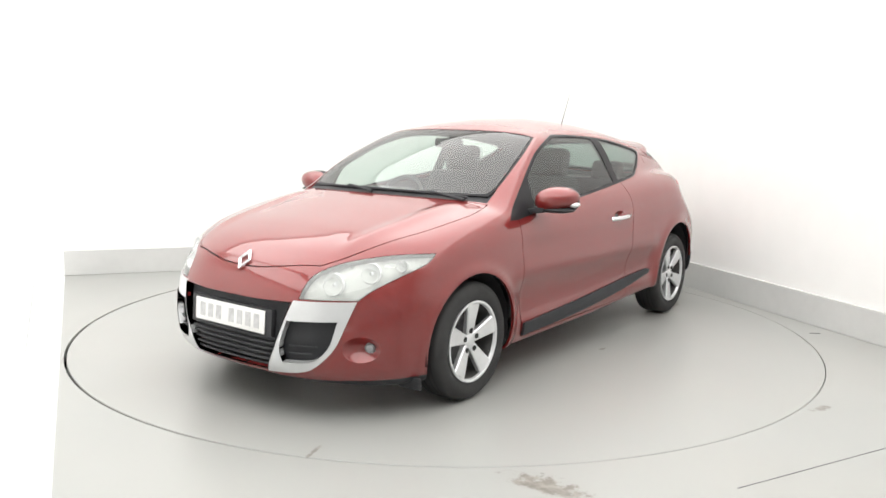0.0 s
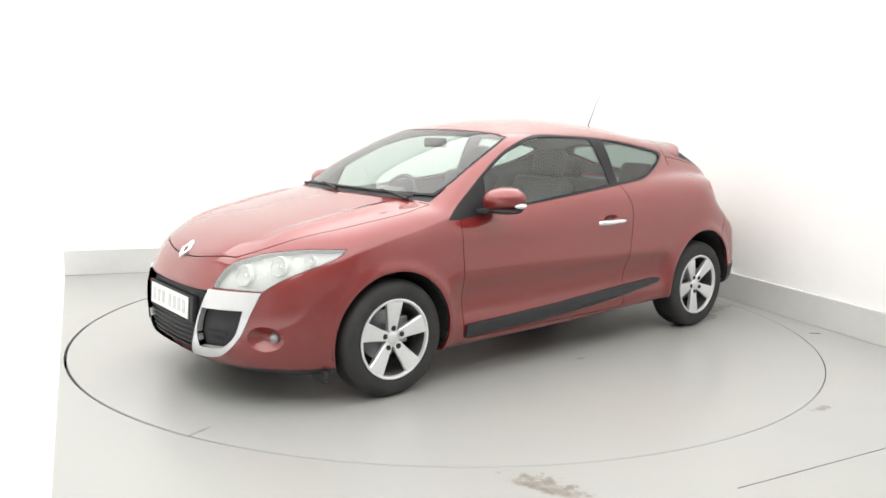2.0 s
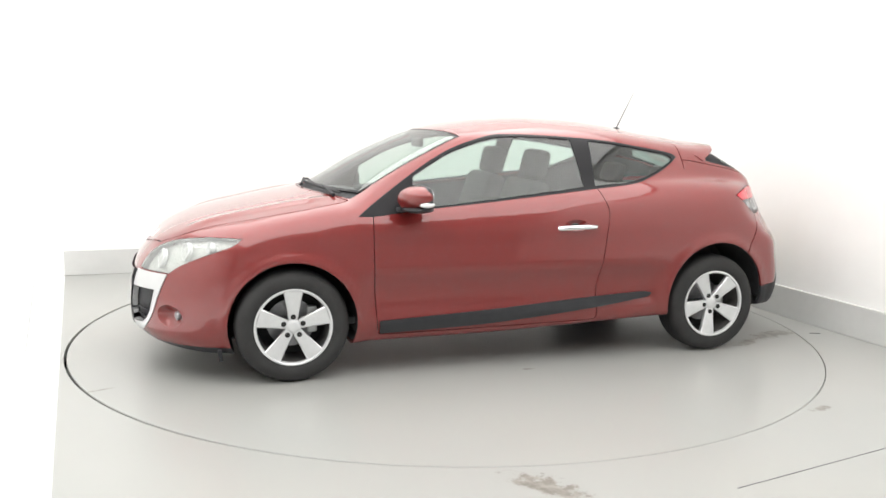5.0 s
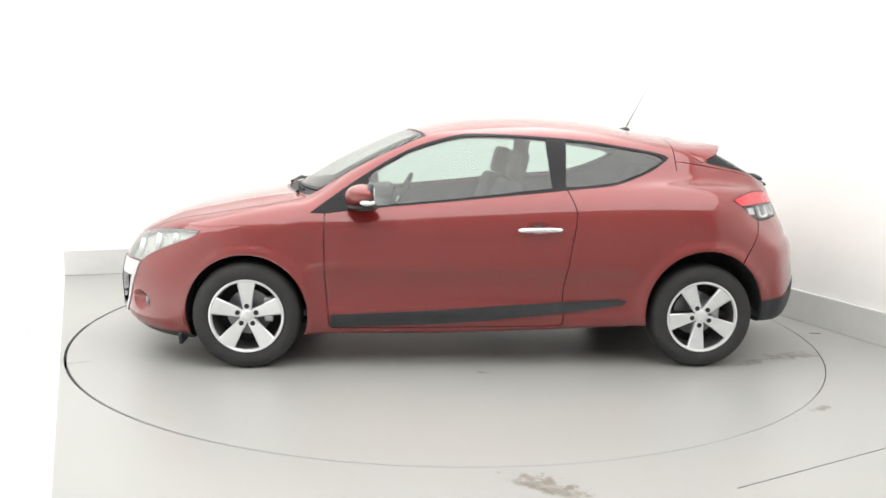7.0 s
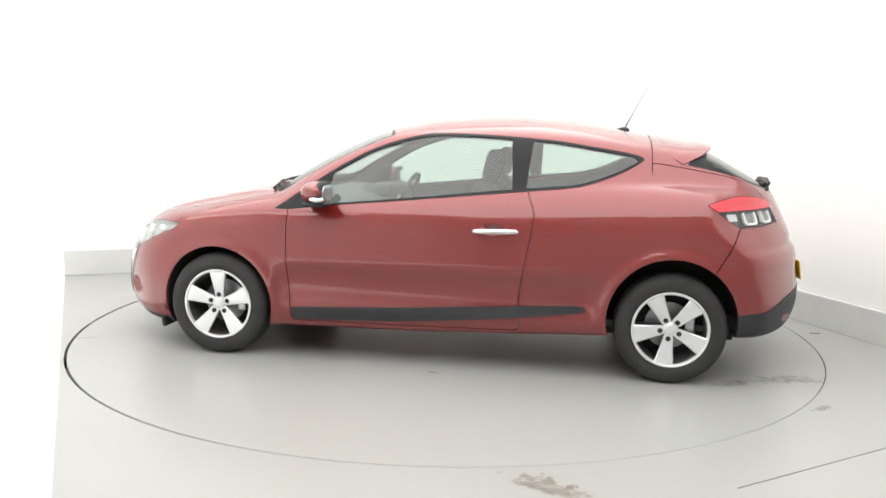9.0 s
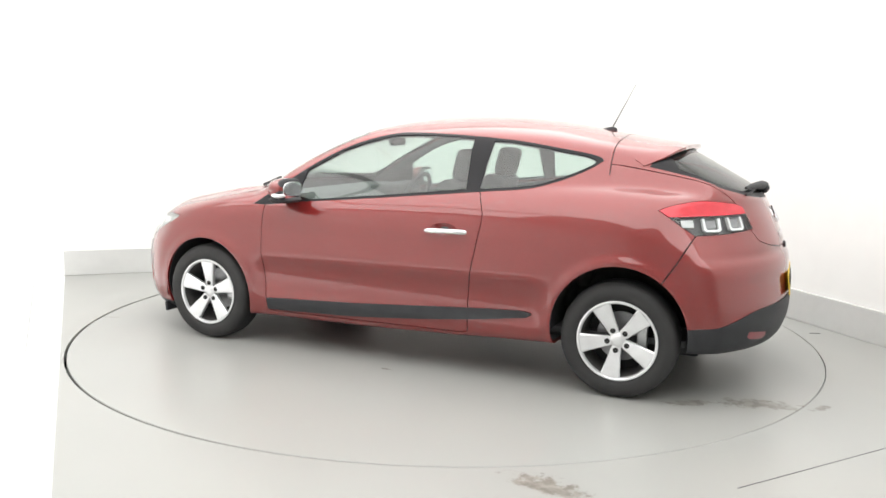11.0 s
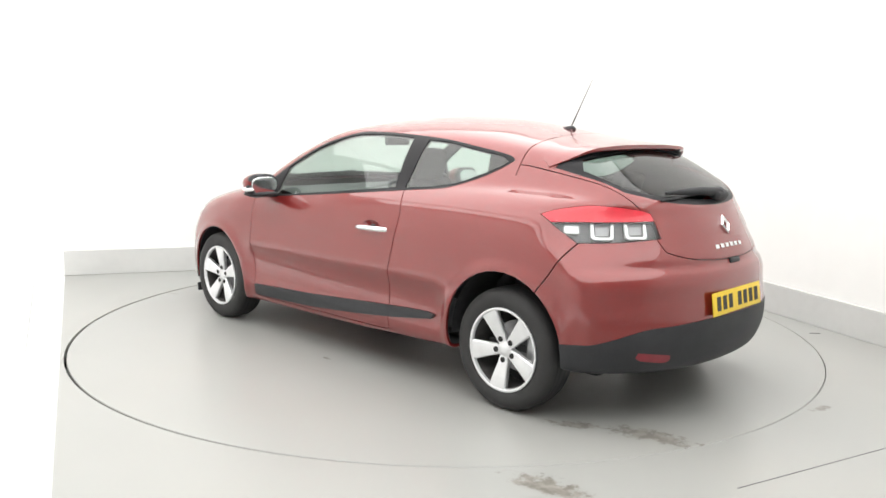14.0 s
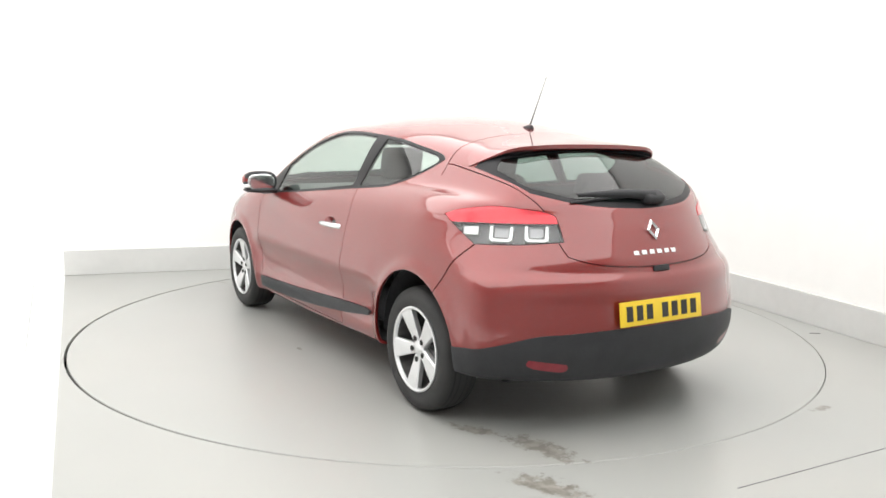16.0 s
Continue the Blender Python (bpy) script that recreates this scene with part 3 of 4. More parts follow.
HATCH = bow([(-0.1, 0.772), (0.0, 0.772), (0.2, 0.778), (0.36, 0.795), (0.46, 0.825)], [(0.46, 0.825), (0.478, 0.88), (0.485, 0.96), (0.508, 1.03), (0.55, 1.088), (0.592, 1.148), (0.612, 1.20)],
            [(0.612, 1.20), (0.70, 1.25), (0.70, 1.5)], [(0.70, 1.5), (-0.1, 1.5)], [(-0.1, 1.5), (-0.1, 0.772)])
ROOF_SEAM = [(-1.1915, -0.1), (-1.1915, 0.7), (-1.197, 0.7), (-1.197, -0.1)]
VALANCE = bow([(-0.1, 0.515), (0.0, 0.515), (0.28, 0.512), (0.49, 0.50), (0.63, 0.488), (0.77, 0.445), (0.86, 0.415), (1.0, 0.38)], [(1.0, 0.38), (1.0, 0.0)], [(1.0, 0.0), (-0.1, 0.0)], [(-0.1, 0.0), (-0.1, 0.515)])
BUMPER_JOINT = [(-1.672, 0.872), (-1.60, 0.735), (-1.515, 0.60), (-1.509, 0.603), (-1.594, 0.738), (-1.666, 0.875)]
REFLECTOR = bow([(0.50, 0.362), (0.655, 0.385)], [(0.655, 0.385), (0.66, 0.36), (0.63, 0.342)], [(0.63, 0.342), (0.52, 0.325), (0.49, 0.338), (0.50, 0.362)])


def cut(bm, poly, plane, keep):
    """Runs the outline into the mesh as edges."""
    u, v = plane
    w = u.cross(v)
    us, vs = [p[0] for p in poly], [p[1] for p in poly]
    lo, hi = (min(us) - 0.03, min(vs) - 0.03), (max(us) + 0.03, max(vs) + 0.03)
    cand = []
    for f in bm.faces:
        c = f.calc_center_median()
        if keep(c) and lo[0] < c.dot(u) < hi[0] and lo[1] < c.dot(v) < hi[1]:
            cand.append(f)
    flat = {}

    def spot(x):
        if x not in flat:
            flat[x] = (x.co.dot(u), x.co.dot(v))
        return flat[x]
    for i in range(len(poly)):
        a, b = poly[i], poly[(i + 1) % len(poly)]
        x0, x1, y0, y1 = min(a[0], b[0]), max(a[0], b[0]), min(a[1], b[1]), max(a[1], b[1])
        dx, dy = b[0] - a[0], b[1] - a[1]
        if dx * dx + dy * dy < 1e-12:
            continue
        hit = []
        for f in cand:
            q = [spot(x) for x in f.verts]
            if max(p[0] for p in q) < x0 or min(p[0] for p in q) > x1 or max(p[1] for p in q) < y0 or min(p[1] for p in q) > y1:
                continue
            s = [dx * (p[1] - a[1]) - dy * (p[0] - a[0]) for p in q]
            if min(s) < 0 < max(s):
                hit.append(f)
        if not hit:
            continue
        geom = set(hit)
        for f in hit:
            geom.update(f.edges)
            geom.update(f.verts)
        old = set(hit)
        r = bmesh.ops.bisect_plane(bm, geom=list(geom), dist=2e-5, plane_co=u * a[0] + v * a[1], plane_no=(u * -dy + v * dx).normalized())
        fresh = [g for g in r["geom"] if isinstance(g, bmesh.types.BMFace) and g not in old]
        cand += fresh


def inside(pts, poly):
    """Which of the flat points lie in the outline."""
    x, y = pts[:, 0], pts[:, 1]
    res = np.zeros(len(pts), bool)
    n = len(poly)
    for i in range(n):
        (x0, y0), (x1, y1) = poly[i], poly[(i + 1) % n]
        if y0 == y1:
            continue
        c = (y0 > y) != (y1 > y)
        res ^= c & (x < (x1 - x0) * (y - y0) / (y1 - y0) + x0)
    return res


ARCH_CUTS = [[(cx + r * math.cos(a), cz + r * math.sin(a)) for a in np.linspace(-1.9, math.pi + 1.9, 44)] for cx, cz, r in ARCHES]
GAP = 0.0047
# name, outline, plane, where it may lie; the first that holds a face takes it
CUTS = [
    ("arch", ARCH_CUTS[0], SIDE, lambda c: c[1] > 0.45), ("arch_", ARCH_CUTS[1], SIDE, lambda c: c[1] > 0.45),
    ("door_glass", offset(DOOR_GLASS, -0.007), SIDE, lambda c: c[1] > 0.45), ("quarter_glass", offset(QUARTER, -0.007), SIDE, lambda c: c[1] > 0.45), ("window_frame", DLO, SIDE, lambda c: c[1] > 0.45),
    ("moulding", MOULDING, SIDE, lambda c: c[1] > 0.6), ("cup", CUP, SIDE, lambda c: c[1] > 0.6),
    ("door", offset(DOOR, GAP), SIDE, lambda c: c[1] > 0.6 and c[2] < 1.1), ("door_gap", DOOR, SIDE, lambda c: c[1] > 0.6 and c[2] < 1.1),
    ("screen", offset(SCREEN, 0.016), ABOVE, lambda c: c[2] > 0.9), ("screen_border", SCREEN, ABOVE, lambda c: c[2] > 0.9), ("cowl", COWL, ABOVE, lambda c: c[2] > 0.9 and c[0] > 0.7),
    ("headlight", offset(HEADLIGHT, 0.003), FRONT_CORNER, lambda c: c[0] > 1.4 and c[1] > 0.3), ("light_gap", HEADLIGHT, FRONT_CORNER, lambda c: c[0] > 1.4 and c[1] > 0.3),
    ("hood", offset(HOOD_CUT, GAP), ABOVE, lambda c: c[2] > 0.6 and c[0] > 0.85), ("hood_gap", HOOD_CUT, ABOVE, lambda c: c[2] > 0.6 and c[0] > 0.85),
    ("intake", INTAKE, AHEAD, lambda c: c[0] > 1.7), ("bracket", BRACKET, AHEAD, lambda c: c[0] > 1.7), ("grille", GRILLE, AHEAD, lambda c: c[0] > 1.7),
    ("fog", FOG, AHEAD, lambda c: c[0] > 1.7), ("chin", CHIN, AHEAD, lambda c: c[0] > 1.6),
    ("taillight_red", RED_BAND, REAR_CORNER, lambda c: c[0] < -1.4 and c[1] > 0.3 and c[2] > 0.8), ("taillight", offset(TAILLIGHT, 0.003), REAR_CORNER, lambda c: c[0] < -1.4 and c[1] > 0.3),
    ("tail_gap", TAILLIGHT, REAR_CORNER, lambda c: c[0] < -1.4 and c[1] > 0.3),
    ("bumper_gap", BUMPER_JOINT, SIDE, lambda c: c[1] > 0.6), ("roof_seam", ROOF_SEAM, ABOVE, lambda c: c[2] > 1.15), ("rear_glass", offset(REAR_GLASS, 0.026), AHEAD, lambda c: c[0] < -1.25 and c[2] > 0.95), ("rear_border", REAR_GLASS, AHEAD, lambda c: c[0] < -1.25 and c[2] > 0.95), ("hatch", offset(HATCH, GAP), AHEAD, lambda c: c[0] < -1.1965), ("hatch_gap", HATCH, AHEAD, lambda c: c[0] < -1.1965),
    ("reflector", REFLECTOR, AHEAD, lambda c: c[0] < -1.7), ("valance", VALANCE, AHEAD, lambda c: c[0] < -1.55),
]


def panels():
    """Cuts the half body and sorts its faces: points, unit normals, and faces by panel."""
    q, nr, nc = skin(124, 128, 38)
    bm = bmesh.new()
    vs = [bm.verts.new(p) for p in q]
    for i in range(nr - 1):
        for j in range(nc - 1):
            a, b, c, d = vs[i * nc + j], vs[(i + 1) * nc + j], vs[(i + 1) * nc + j + 1], vs[i * nc + j + 1]
            bm.faces.new((d, c, b, a))
    bm.faces.new(vs[:nc][::-1])
    bm.faces.new(vs[(nr - 1) * nc:])
    for name, poly, plane, keep in CUTS:
        cut(bm, poly, plane, keep)
    bm.verts.index_update()
    pts = np.array([v.co[:] for v in bm.verts])
    mid = np.abs(pts[:, 1]) < 1e-5
    pts = settle(pts, 0.0, 2)
    pts[mid, 1] = 0
    nrm = gradient(pts)
    nrm[mid, 1] = 0
    nrm /= np.linalg.norm(nrm, axis=1)[:, None]
    faces = [[v.index for v in f.verts] for f in bm.faces]
    cen = np.array([f.calc_center_median()[:] for f in bm.faces])
    bm.free()
    owner = np.full(len(faces), "body", object)
    free = np.ones(len(faces), bool)
    lit = {}
    for name, poly, plane, keep in CUTS:
        flat = np.stack([cen @ np.array(plane[0]), cen @ np.array(plane[1])], 1)
        ok = inside(flat, poly) & np.array([bool(keep(c)) for c in cen])
        lit[name] = ok
        if name == "taillight_red":
            continue
        if name == "taillight":
            owner[free & ok & lit["taillight_red"]] = "taillight_red"
            owner[free & ok & ~lit["taillight_red"]] = "taillight_clear"
        else:
            owner[free & ok] = name
        free &= ~ok
    by = {}
    for k, o in enumerate(owner):
        by.setdefault(o, []).append(faces[k])
    return pts, nrm, by


POINTS, NORMALS, PANELS = panels()


def sheet(name, faces, mat, parent, sides=(1,), lift=0.0, depth=0.012, label="", push=None, own=False, inward=False):
    """One panel as a mesh with turned-in edges. sides: 1 the left, -1 the right, both for a panel across the middle."""
    used = sorted({i for f in faces for i in f})
    at = {i: k for k, i in enumerate(used)}
    p, n = POINTS[used] + NORMALS[used] * lift, NORMALS[used]
    if push is not None:
        p = push(p, n)
    fs = [[at[i] for i in f] for f in faces]
    count = {}
    for f in fs:
        for a, b in zip(f, f[1:] + f[:1]):
            count[(a, b)] = count.get((a, b), 0) + 1
    rim = [(a, b) for a, b in count if (b, a) not in count and not (abs(p[a][1]) < 1e-6 and abs(p[b][1]) < 1e-6)]
    co, fa, no = [], [], []
    for s in sides:
        base = len(co)
        m = np.array([1, s, 1])
        co += list(p * m)
        for f in fs:
            g = f if (s > 0) != inward else f[::-1]
            fa.append([base + i for i in g])
            no += [n[i] * m * (-1 if inward else 1) for i in g]
        back = {}
        for a, b in rim if depth else ():
            for i in (a, b):
                if i not in back:
                    back[i] = len(co)
                    co.append((p[i] - n[i] * depth) * m)
            g = [base + b, base + a, back[a], back[b]]
            g = g if s > 0 else g[::-1]
            fa.append(g)
            e = np.cross((p[a] - p[b]) * m, -n[a] * m) * s
            e = e / max(1e-9, np.linalg.norm(e))
            no += [e] * 4
    me = bpy.data.meshes.new(name)
    me.from_pydata([tuple(c) for c in co], [], fa)
    me.materials.append(mat)
    for poly in me.polygons:
        poly.use_smooth = True
    if own:
        me.set_sharp_from_angle(angle=radians(50))
    else:
        me.normals_split_custom_set([tuple(v) for v in no])
    ob = new(name, me)
    ob.parent = parent
    return tagged(ob, label) if label else ob


def on_skin(x, y, z, lift=0.0):
    """The nearest place on the body's skin, and its normal."""
    p = settle(np.array([[x, y, z]], float), lift, 6)
    g = gradient(p)[0]
    return Vector(p[0]), Vector(g / np.linalg.norm(g))


def facing(p, n, up=(0, 0, 1)):
    """A pose at p whose Y axis points out along n and whose Z axis is near up."""
    y = Vector(n).normalized()
    x = y.cross(Vector(up)).normalized()
    z = x.cross(y)
    return Matrix(((x.x, y.x, z.x, p[0]), (x.y, y.y, z.y, p[1]), (x.z, y.z, z.z, p[2]), (0, 0, 0, 1)))


def mirrored(bm, s):
    if s < 0:
        bm.transform(Matrix.Diagonal((1, -1, 1, 1)))
        bmesh.ops.reverse_faces(bm, faces=bm.faces[:])
    return bm


def dent(cx, cz, rx, rz, deep, axis):
    def f(p, n):
        r = np.hypot((p[:, axis] - cx) / rx, (p[:, 2] - cz) / rz)
        return p - n * (deep * np.clip(1 - r ** 2, 0, 1) ** 1.4)[:, None]
    return f


# ---- the car ----
def build_wheel(m, turn, parent):
    """A five-spoke alloy wheel; the outer face looks along the local -Y axis of m."""
    t = m @ pose(0, 0, 0, 0, turn, 0)
    hub = part("wheel", lathe([(0.001, 0.06), (0.001, 0.035), (0.05, 0.035), (0.055, 0.03), (0.135, 0.028), (0.135, 0.04), (0.06, 0.05), (0.055, 0.06)], 40, t), M_STEEL, parent, "alloy wheel with tyre and brake disc")
    shade(hub)
    prof = [(0.205, -0.078), (0.215, -0.092), (0.240, -0.1025), (0.268, -0.104), (0.292, -0.097), (0.306, -0.085), (0.3125, -0.068), (0.3155, -0.045), (0.316, 0.0), (0.3155, 0.045), (0.3125, 0.068), (0.306, 0.085), (0.27, 0.104), (0.215, 0.092), (0.205, 0.078)]
    tyre = part("tyre", lathe(prof, 72, t), M_TYRE, hub, "worn black rubber tyre")
    shade(tyre, 40)
    grooves = [lathe([(0.3163, o - 0.004), (0.3172, o), (0.3163, o + 0.004)], 72, t, closed=False) for o in (-0.05, -0.02, 0.02, 0.05)]
    shade(part("tread", merge(*grooves), M_LINER, hub))
    lip = [(0.217, -0.096), (0.2165, -0.100), (0.209, -0.1015), (0.2025, -0.098), (0.1985, -0.085), (0.212, -0.080)]
    shade(part("rim", lathe(lip, 72, t), M_ALLOY, hub, "silver alloy rim"), 30)
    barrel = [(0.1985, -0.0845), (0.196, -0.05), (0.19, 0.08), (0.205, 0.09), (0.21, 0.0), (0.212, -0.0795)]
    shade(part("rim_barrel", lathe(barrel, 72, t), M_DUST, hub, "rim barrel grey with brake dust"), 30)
    part("rim_well", lathe([(0.188, 0.06), (0.001, 0.062), (0.001, 0.07), (0.188, 0.07)], 48, t), M_GAP, hub)
    for k in range(5):
        a = math.radians(72 * k)
        ow, iw = 0.054, 0.030
        prof_z = [(0.028, -0.072, 0.022), (0.056, -0.077, iw), (0.08, -0.080, iw + 0.002), (0.13, -0.088, 0.041), (0.175, -0.094, 0.049), (0.200, -0.096, ow)]
        bm = bmesh.new()
        rings = []
        for r, d, w in prof_z:
            rings.append([bm.verts.new(c) for c in ((-w, d + 0.006, r), (-w * 0.86, d, r), (0, d - 0.002, r), (w * 0.86, d, r), (w, d + 0.006, r), (w * 0.9, d + 0.032, r), (-w * 0.9, d + 0.032, r))])
        for p, q in zip(rings, rings[1:]):
            for i in range(7):
                bm.faces.new((p[i], p[(i + 1) % 7], q[(i + 1) % 7], q[i]))
        bm.faces.new(rings[0])
        bm.faces.new(rings[-1][::-1])
        bm.transform(t @ Matrix.Rotation(a, 4, "Y"))
        shade(part("spoke", bm, M_ALLOY, hub, "broad silver spoke"), 30)
        b = t @ Matrix.Rotation(a, 4, "Y")
        shade(part("wheel_bolt", merge(lathe([(0.0145, -0.0815), (0.0145, -0.060), (0.001, -0.060), (0.001, -0.0815)], 14, b @ pose(0, 0, 0.056))), M_GAP, hub))
    shade(part("hub_cap", lathe([(0.001, -0.083), (0.02, -0.082), (0.027, -0.080), (0.033, -0.076), (0.043, -0.0725), (0.046, -0.066), (0.046, -0.045), (0.001, -0.045)], 36, t), M_ALLOY, hub), 25)
    part("brake_caliper", box(0.055, 0.05, 0.15, t @ pose(0, 0, 0, 0, -turn, 0) @ pose(0.115, 0.015, 0.02), 0.012), M_SATIN, hub)
    return hub


def build_mirror(s, parent):
    """Door mirror: painted cap on a black foot, with an indicator at its end."""
    def pebble(cx, cy, cz, rx, ry, rz, e):
        b = bmesh.new()
        bmesh.ops.create_uvsphere(b, u_segments=36, v_segments=20, radius=1)
        for v in b.verts:
            v.co = [c + r * math.copysign(abs(k) ** e, k) for c, r, k in zip((cx, cy, cz), (rx, ry, rz), v.co)]
        return b
    bm = bmesh.new()
    bmesh.ops.create_uvsphere(bm, u_segments=40, v_segments=24, radius=1)
    for v in bm.verts:
        x, y, z = v.co
        e = 0.9
        x, y, z = (math.copysign(abs(c) ** e, c) for c in (x, y, z))
        x = x * 0.105 if x > 0 else x * 0.045
        z *= 0.070 * (1 - 0.12 * y)
        v.co = (0.655 + x - 0.025 * y, 0.955 + y * 0.118, 1.0 + z + 0.012 * y)
    cap = part("door_mirror", mirrored(bm, s), M_PAINT, parent, "red painted door mirror cap")
    shade(cap, 80)
    bm = bmesh.new()
    bmesh.ops.create_uvsphere(bm, u_segments=32, v_segments=12, radius=1)
    bm.transform(pose(0.66, 0.945, 0.945) @ Matrix.Diagonal((0.085, 0.115, 0.022, 1)))
    shade(part("mirror_base", mirrored(merge(bm, box(0.10, 0.14, 0.03, pose(0.70, 0.85, 0.934, 8, 0, 0), 0.01)), s), M_BLACK, cap, "black plastic mirror foot"), 50)
    shade(part("mirror_bezel", mirrored(pebble(0.628, 0.955, 1.0, 0.030, 0.116, 0.071, 0.72), s), M_BLACK, cap, "black mirror bezel"), 80)
    shade(part("mirror_glass", mirrored(pebble(0.602, 0.955, 1.0, 0.006, 0.093, 0.052, 0.7), s), M_CHROME, cap, "silvered mirror glass"), 60)
    bm = bmesh.new()
    bmesh.ops.create_uvsphere(bm, u_segments=20, v_segments=12, radius=1)
    bm.transform(pose(0.637, 1.045, 0.975, 0, 0, 12) @ Matrix.Diagonal((0.042, 0.034, 0.017, 1)))
    shade(part("indicator", mirrored(bm, s), M_REFLECT, cap, "clear indicator lens"), 60)
    return cap


def build_lights(car):
    hl, red, clear = PANELS["headlight"], PANELS["taillight_red"], PANELS["taillight_clear"]
    for s in (1, -1):
        lens = sheet("headlight", hl, M_HAZED, car, (s,), 0.002, 0.01, "slightly hazed headlight with silver reflectors")
        lens.visible_shadow = False
        sheet("headlight_housing", hl, M_HOUSING, lens, (s,), -0.035, -0.03, "pale silver headlight housing")
        for (x, y, z), r in (((1.985, 0.535, 0.655), 0.052), ((1.86, 0.655, 0.705), 0.047), ((1.74, 0.74, 0.735), 0.028)):
            p, n = on_skin(x, y, z, -0.02)
            m = facing(p, (n + Vector((1.2, 0, 0))).normalized())
            bowl = lathe([(r, 0.004), (r * 1.06, 0.0), (r * 1.0, -0.006), (r * 0.8, -0.022), (r * 0.4, -0.034), (0.001, -0.036), (0.001, -0.039), (r * 1.03, -0.018)], 28, m)
            shade(part("reflector_bowl", mirrored(bowl, s), M_REFLECT, lens), 50)
            bulb = lathe([(0.001, -0.004), (r * 0.2, -0.008), (r * 0.24, -0.02), (r * 0.2, -0.036), (0.001, -0.036)], 16, m)
            shade(part("bulb_shield", mirrored(bulb, s), M_CHROME, lens), 50)
        tail = sheet("tail_light", red, M_RED, car, (s,), 0.003, 0.012, "red and clear wraparound tail light")
        low = sheet("tail_light_lens", clear, M_LENS, tail, (s,), 0.003, 0.012, "clear lower lens")
        low.visible_shadow = False
        sheet("tail_light_housing", clear, M_TAILBASE, tail, (s,), -0.03, -0.025, "dark grey tail light housing")
        for x, y, z, w in ((-1.73, 0.665, 0.915, 0.105), (-1.84, 0.55, 0.922, 0.105)):
            p, n = on_skin(x, y, z, -0.012)
            m = facing(p, n)
            ring = [(-w / 2, 0.036), (-w / 2, -0.025), (-w / 2 + 0.015, -0.036), (w / 2 - 0.015, -0.036), (w / 2, -0.025), (w / 2, 0.036), (w / 2 - 0.013, 0.036), (w / 2 - 0.015, -0.018), (w / 2 - 0.024, -0.024), (-w / 2 + 0.024, -0.024), (-w / 2 + 0.015, -0.018), (-w / 2 + 0.013, 0.036)]
            shade(part("light_guide", mirrored(prism(ring, -0.01, 0.006, m), s), M_REFLECT, tail, "white U-shaped light guide"), 40)
            part("lamp_reflector", mirrored(box(w * 0.62, 0.008, 0.045, m @ pose(0, -0.008, 0.006), 0.003), s), M_STEEL, tail)
        p, n = on_skin(-1.63, 0.765, 0.93, -0.012)
        part("lamp_reflector", mirrored(box(0.07, 0.008, 0.04, facing(p, n), 0.003), s), M_SATIN, tail)


def plate(name, m, mat, ink, car, label):
    """A number plate with its characters as plain bars."""
    ob = part(name, box(0.52, 0.006, 0.111, m, 0.0025), mat, car, label)
    shade(ob, 40)
    for k in range(7):
        x = -0.205 + k * 0.062 + (0.036 if k > 3 else 0)
        part("plate_bar", box(0.038, 0.003, 0.068, m @ pose(x, 0.0035, 0), 0.0), ink, ob)
    return ob


def diamond(m, w, h, mat, name, car, label):
    """A rhombus badge with an open middle and raised edges."""
    bm = bmesh.new()
    rings = []
    for f, d in ((1.0, -0.004), (1.0, 0.004), (0.78, 0.011), (0.52, 0.004), (0.52, -0.004)):
        rings.append([bm.verts.new((x * w / 2 * f, d, z * h / 2 * f)) for x, z in ((1, 0), (0.12, 0.93), (0, 1), (-0.12, 0.93), (-1, 0), (-0.12, -0.93), (0, -1), (0.12, -0.93))])
    for i in range(5):
        p, q = rings[i], rings[(i + 1) % 5]
        for k in range(8):
            bm.faces.new((p[k], p[(k + 1) % 8], q[(k + 1) % 8], q[k]))
    bm.transform(m)
    return shade(part(name, bm, mat, car, label), 20)


def build_seat(car, x, y, name, w=0.50, back=0.585):
    cushion = part(name, box(0.52, w, 0.17, pose(x + 0.2, y, 0.47, 0, -8, 0), 0.05, 3), M_SEAT, car, "dark grey fabric seat")
    shade(cushion, 60)
    shade(part("backrest", box(0.13, w * 0.96, back, pose(x - 0.14, y, 0.50 + back / 2, 0, -20, 0), 0.055, 3), M_SEAT, cushion), 60)
    hx = x - 0.14 - math.sin(radians(20)) * (back / 2 + 0.10)
    hz = 0.50 + back / 2 + math.cos(radians(20)) * (back / 2 + 0.10)
    shade(part("headrest", box(0.10, 0.26, 0.19, pose(hx, y, hz, 0, -14, 0), 0.045, 3), M_SEAT, cushion), 60)
    for d in (-0.06, 0.06):
        part("headrest_post", tube([(hx + 0.03, y + d, hz - 0.17), (hx, y + d, hz - 0.05)], 0.007), M_STEEL, cushion)
    return cushion


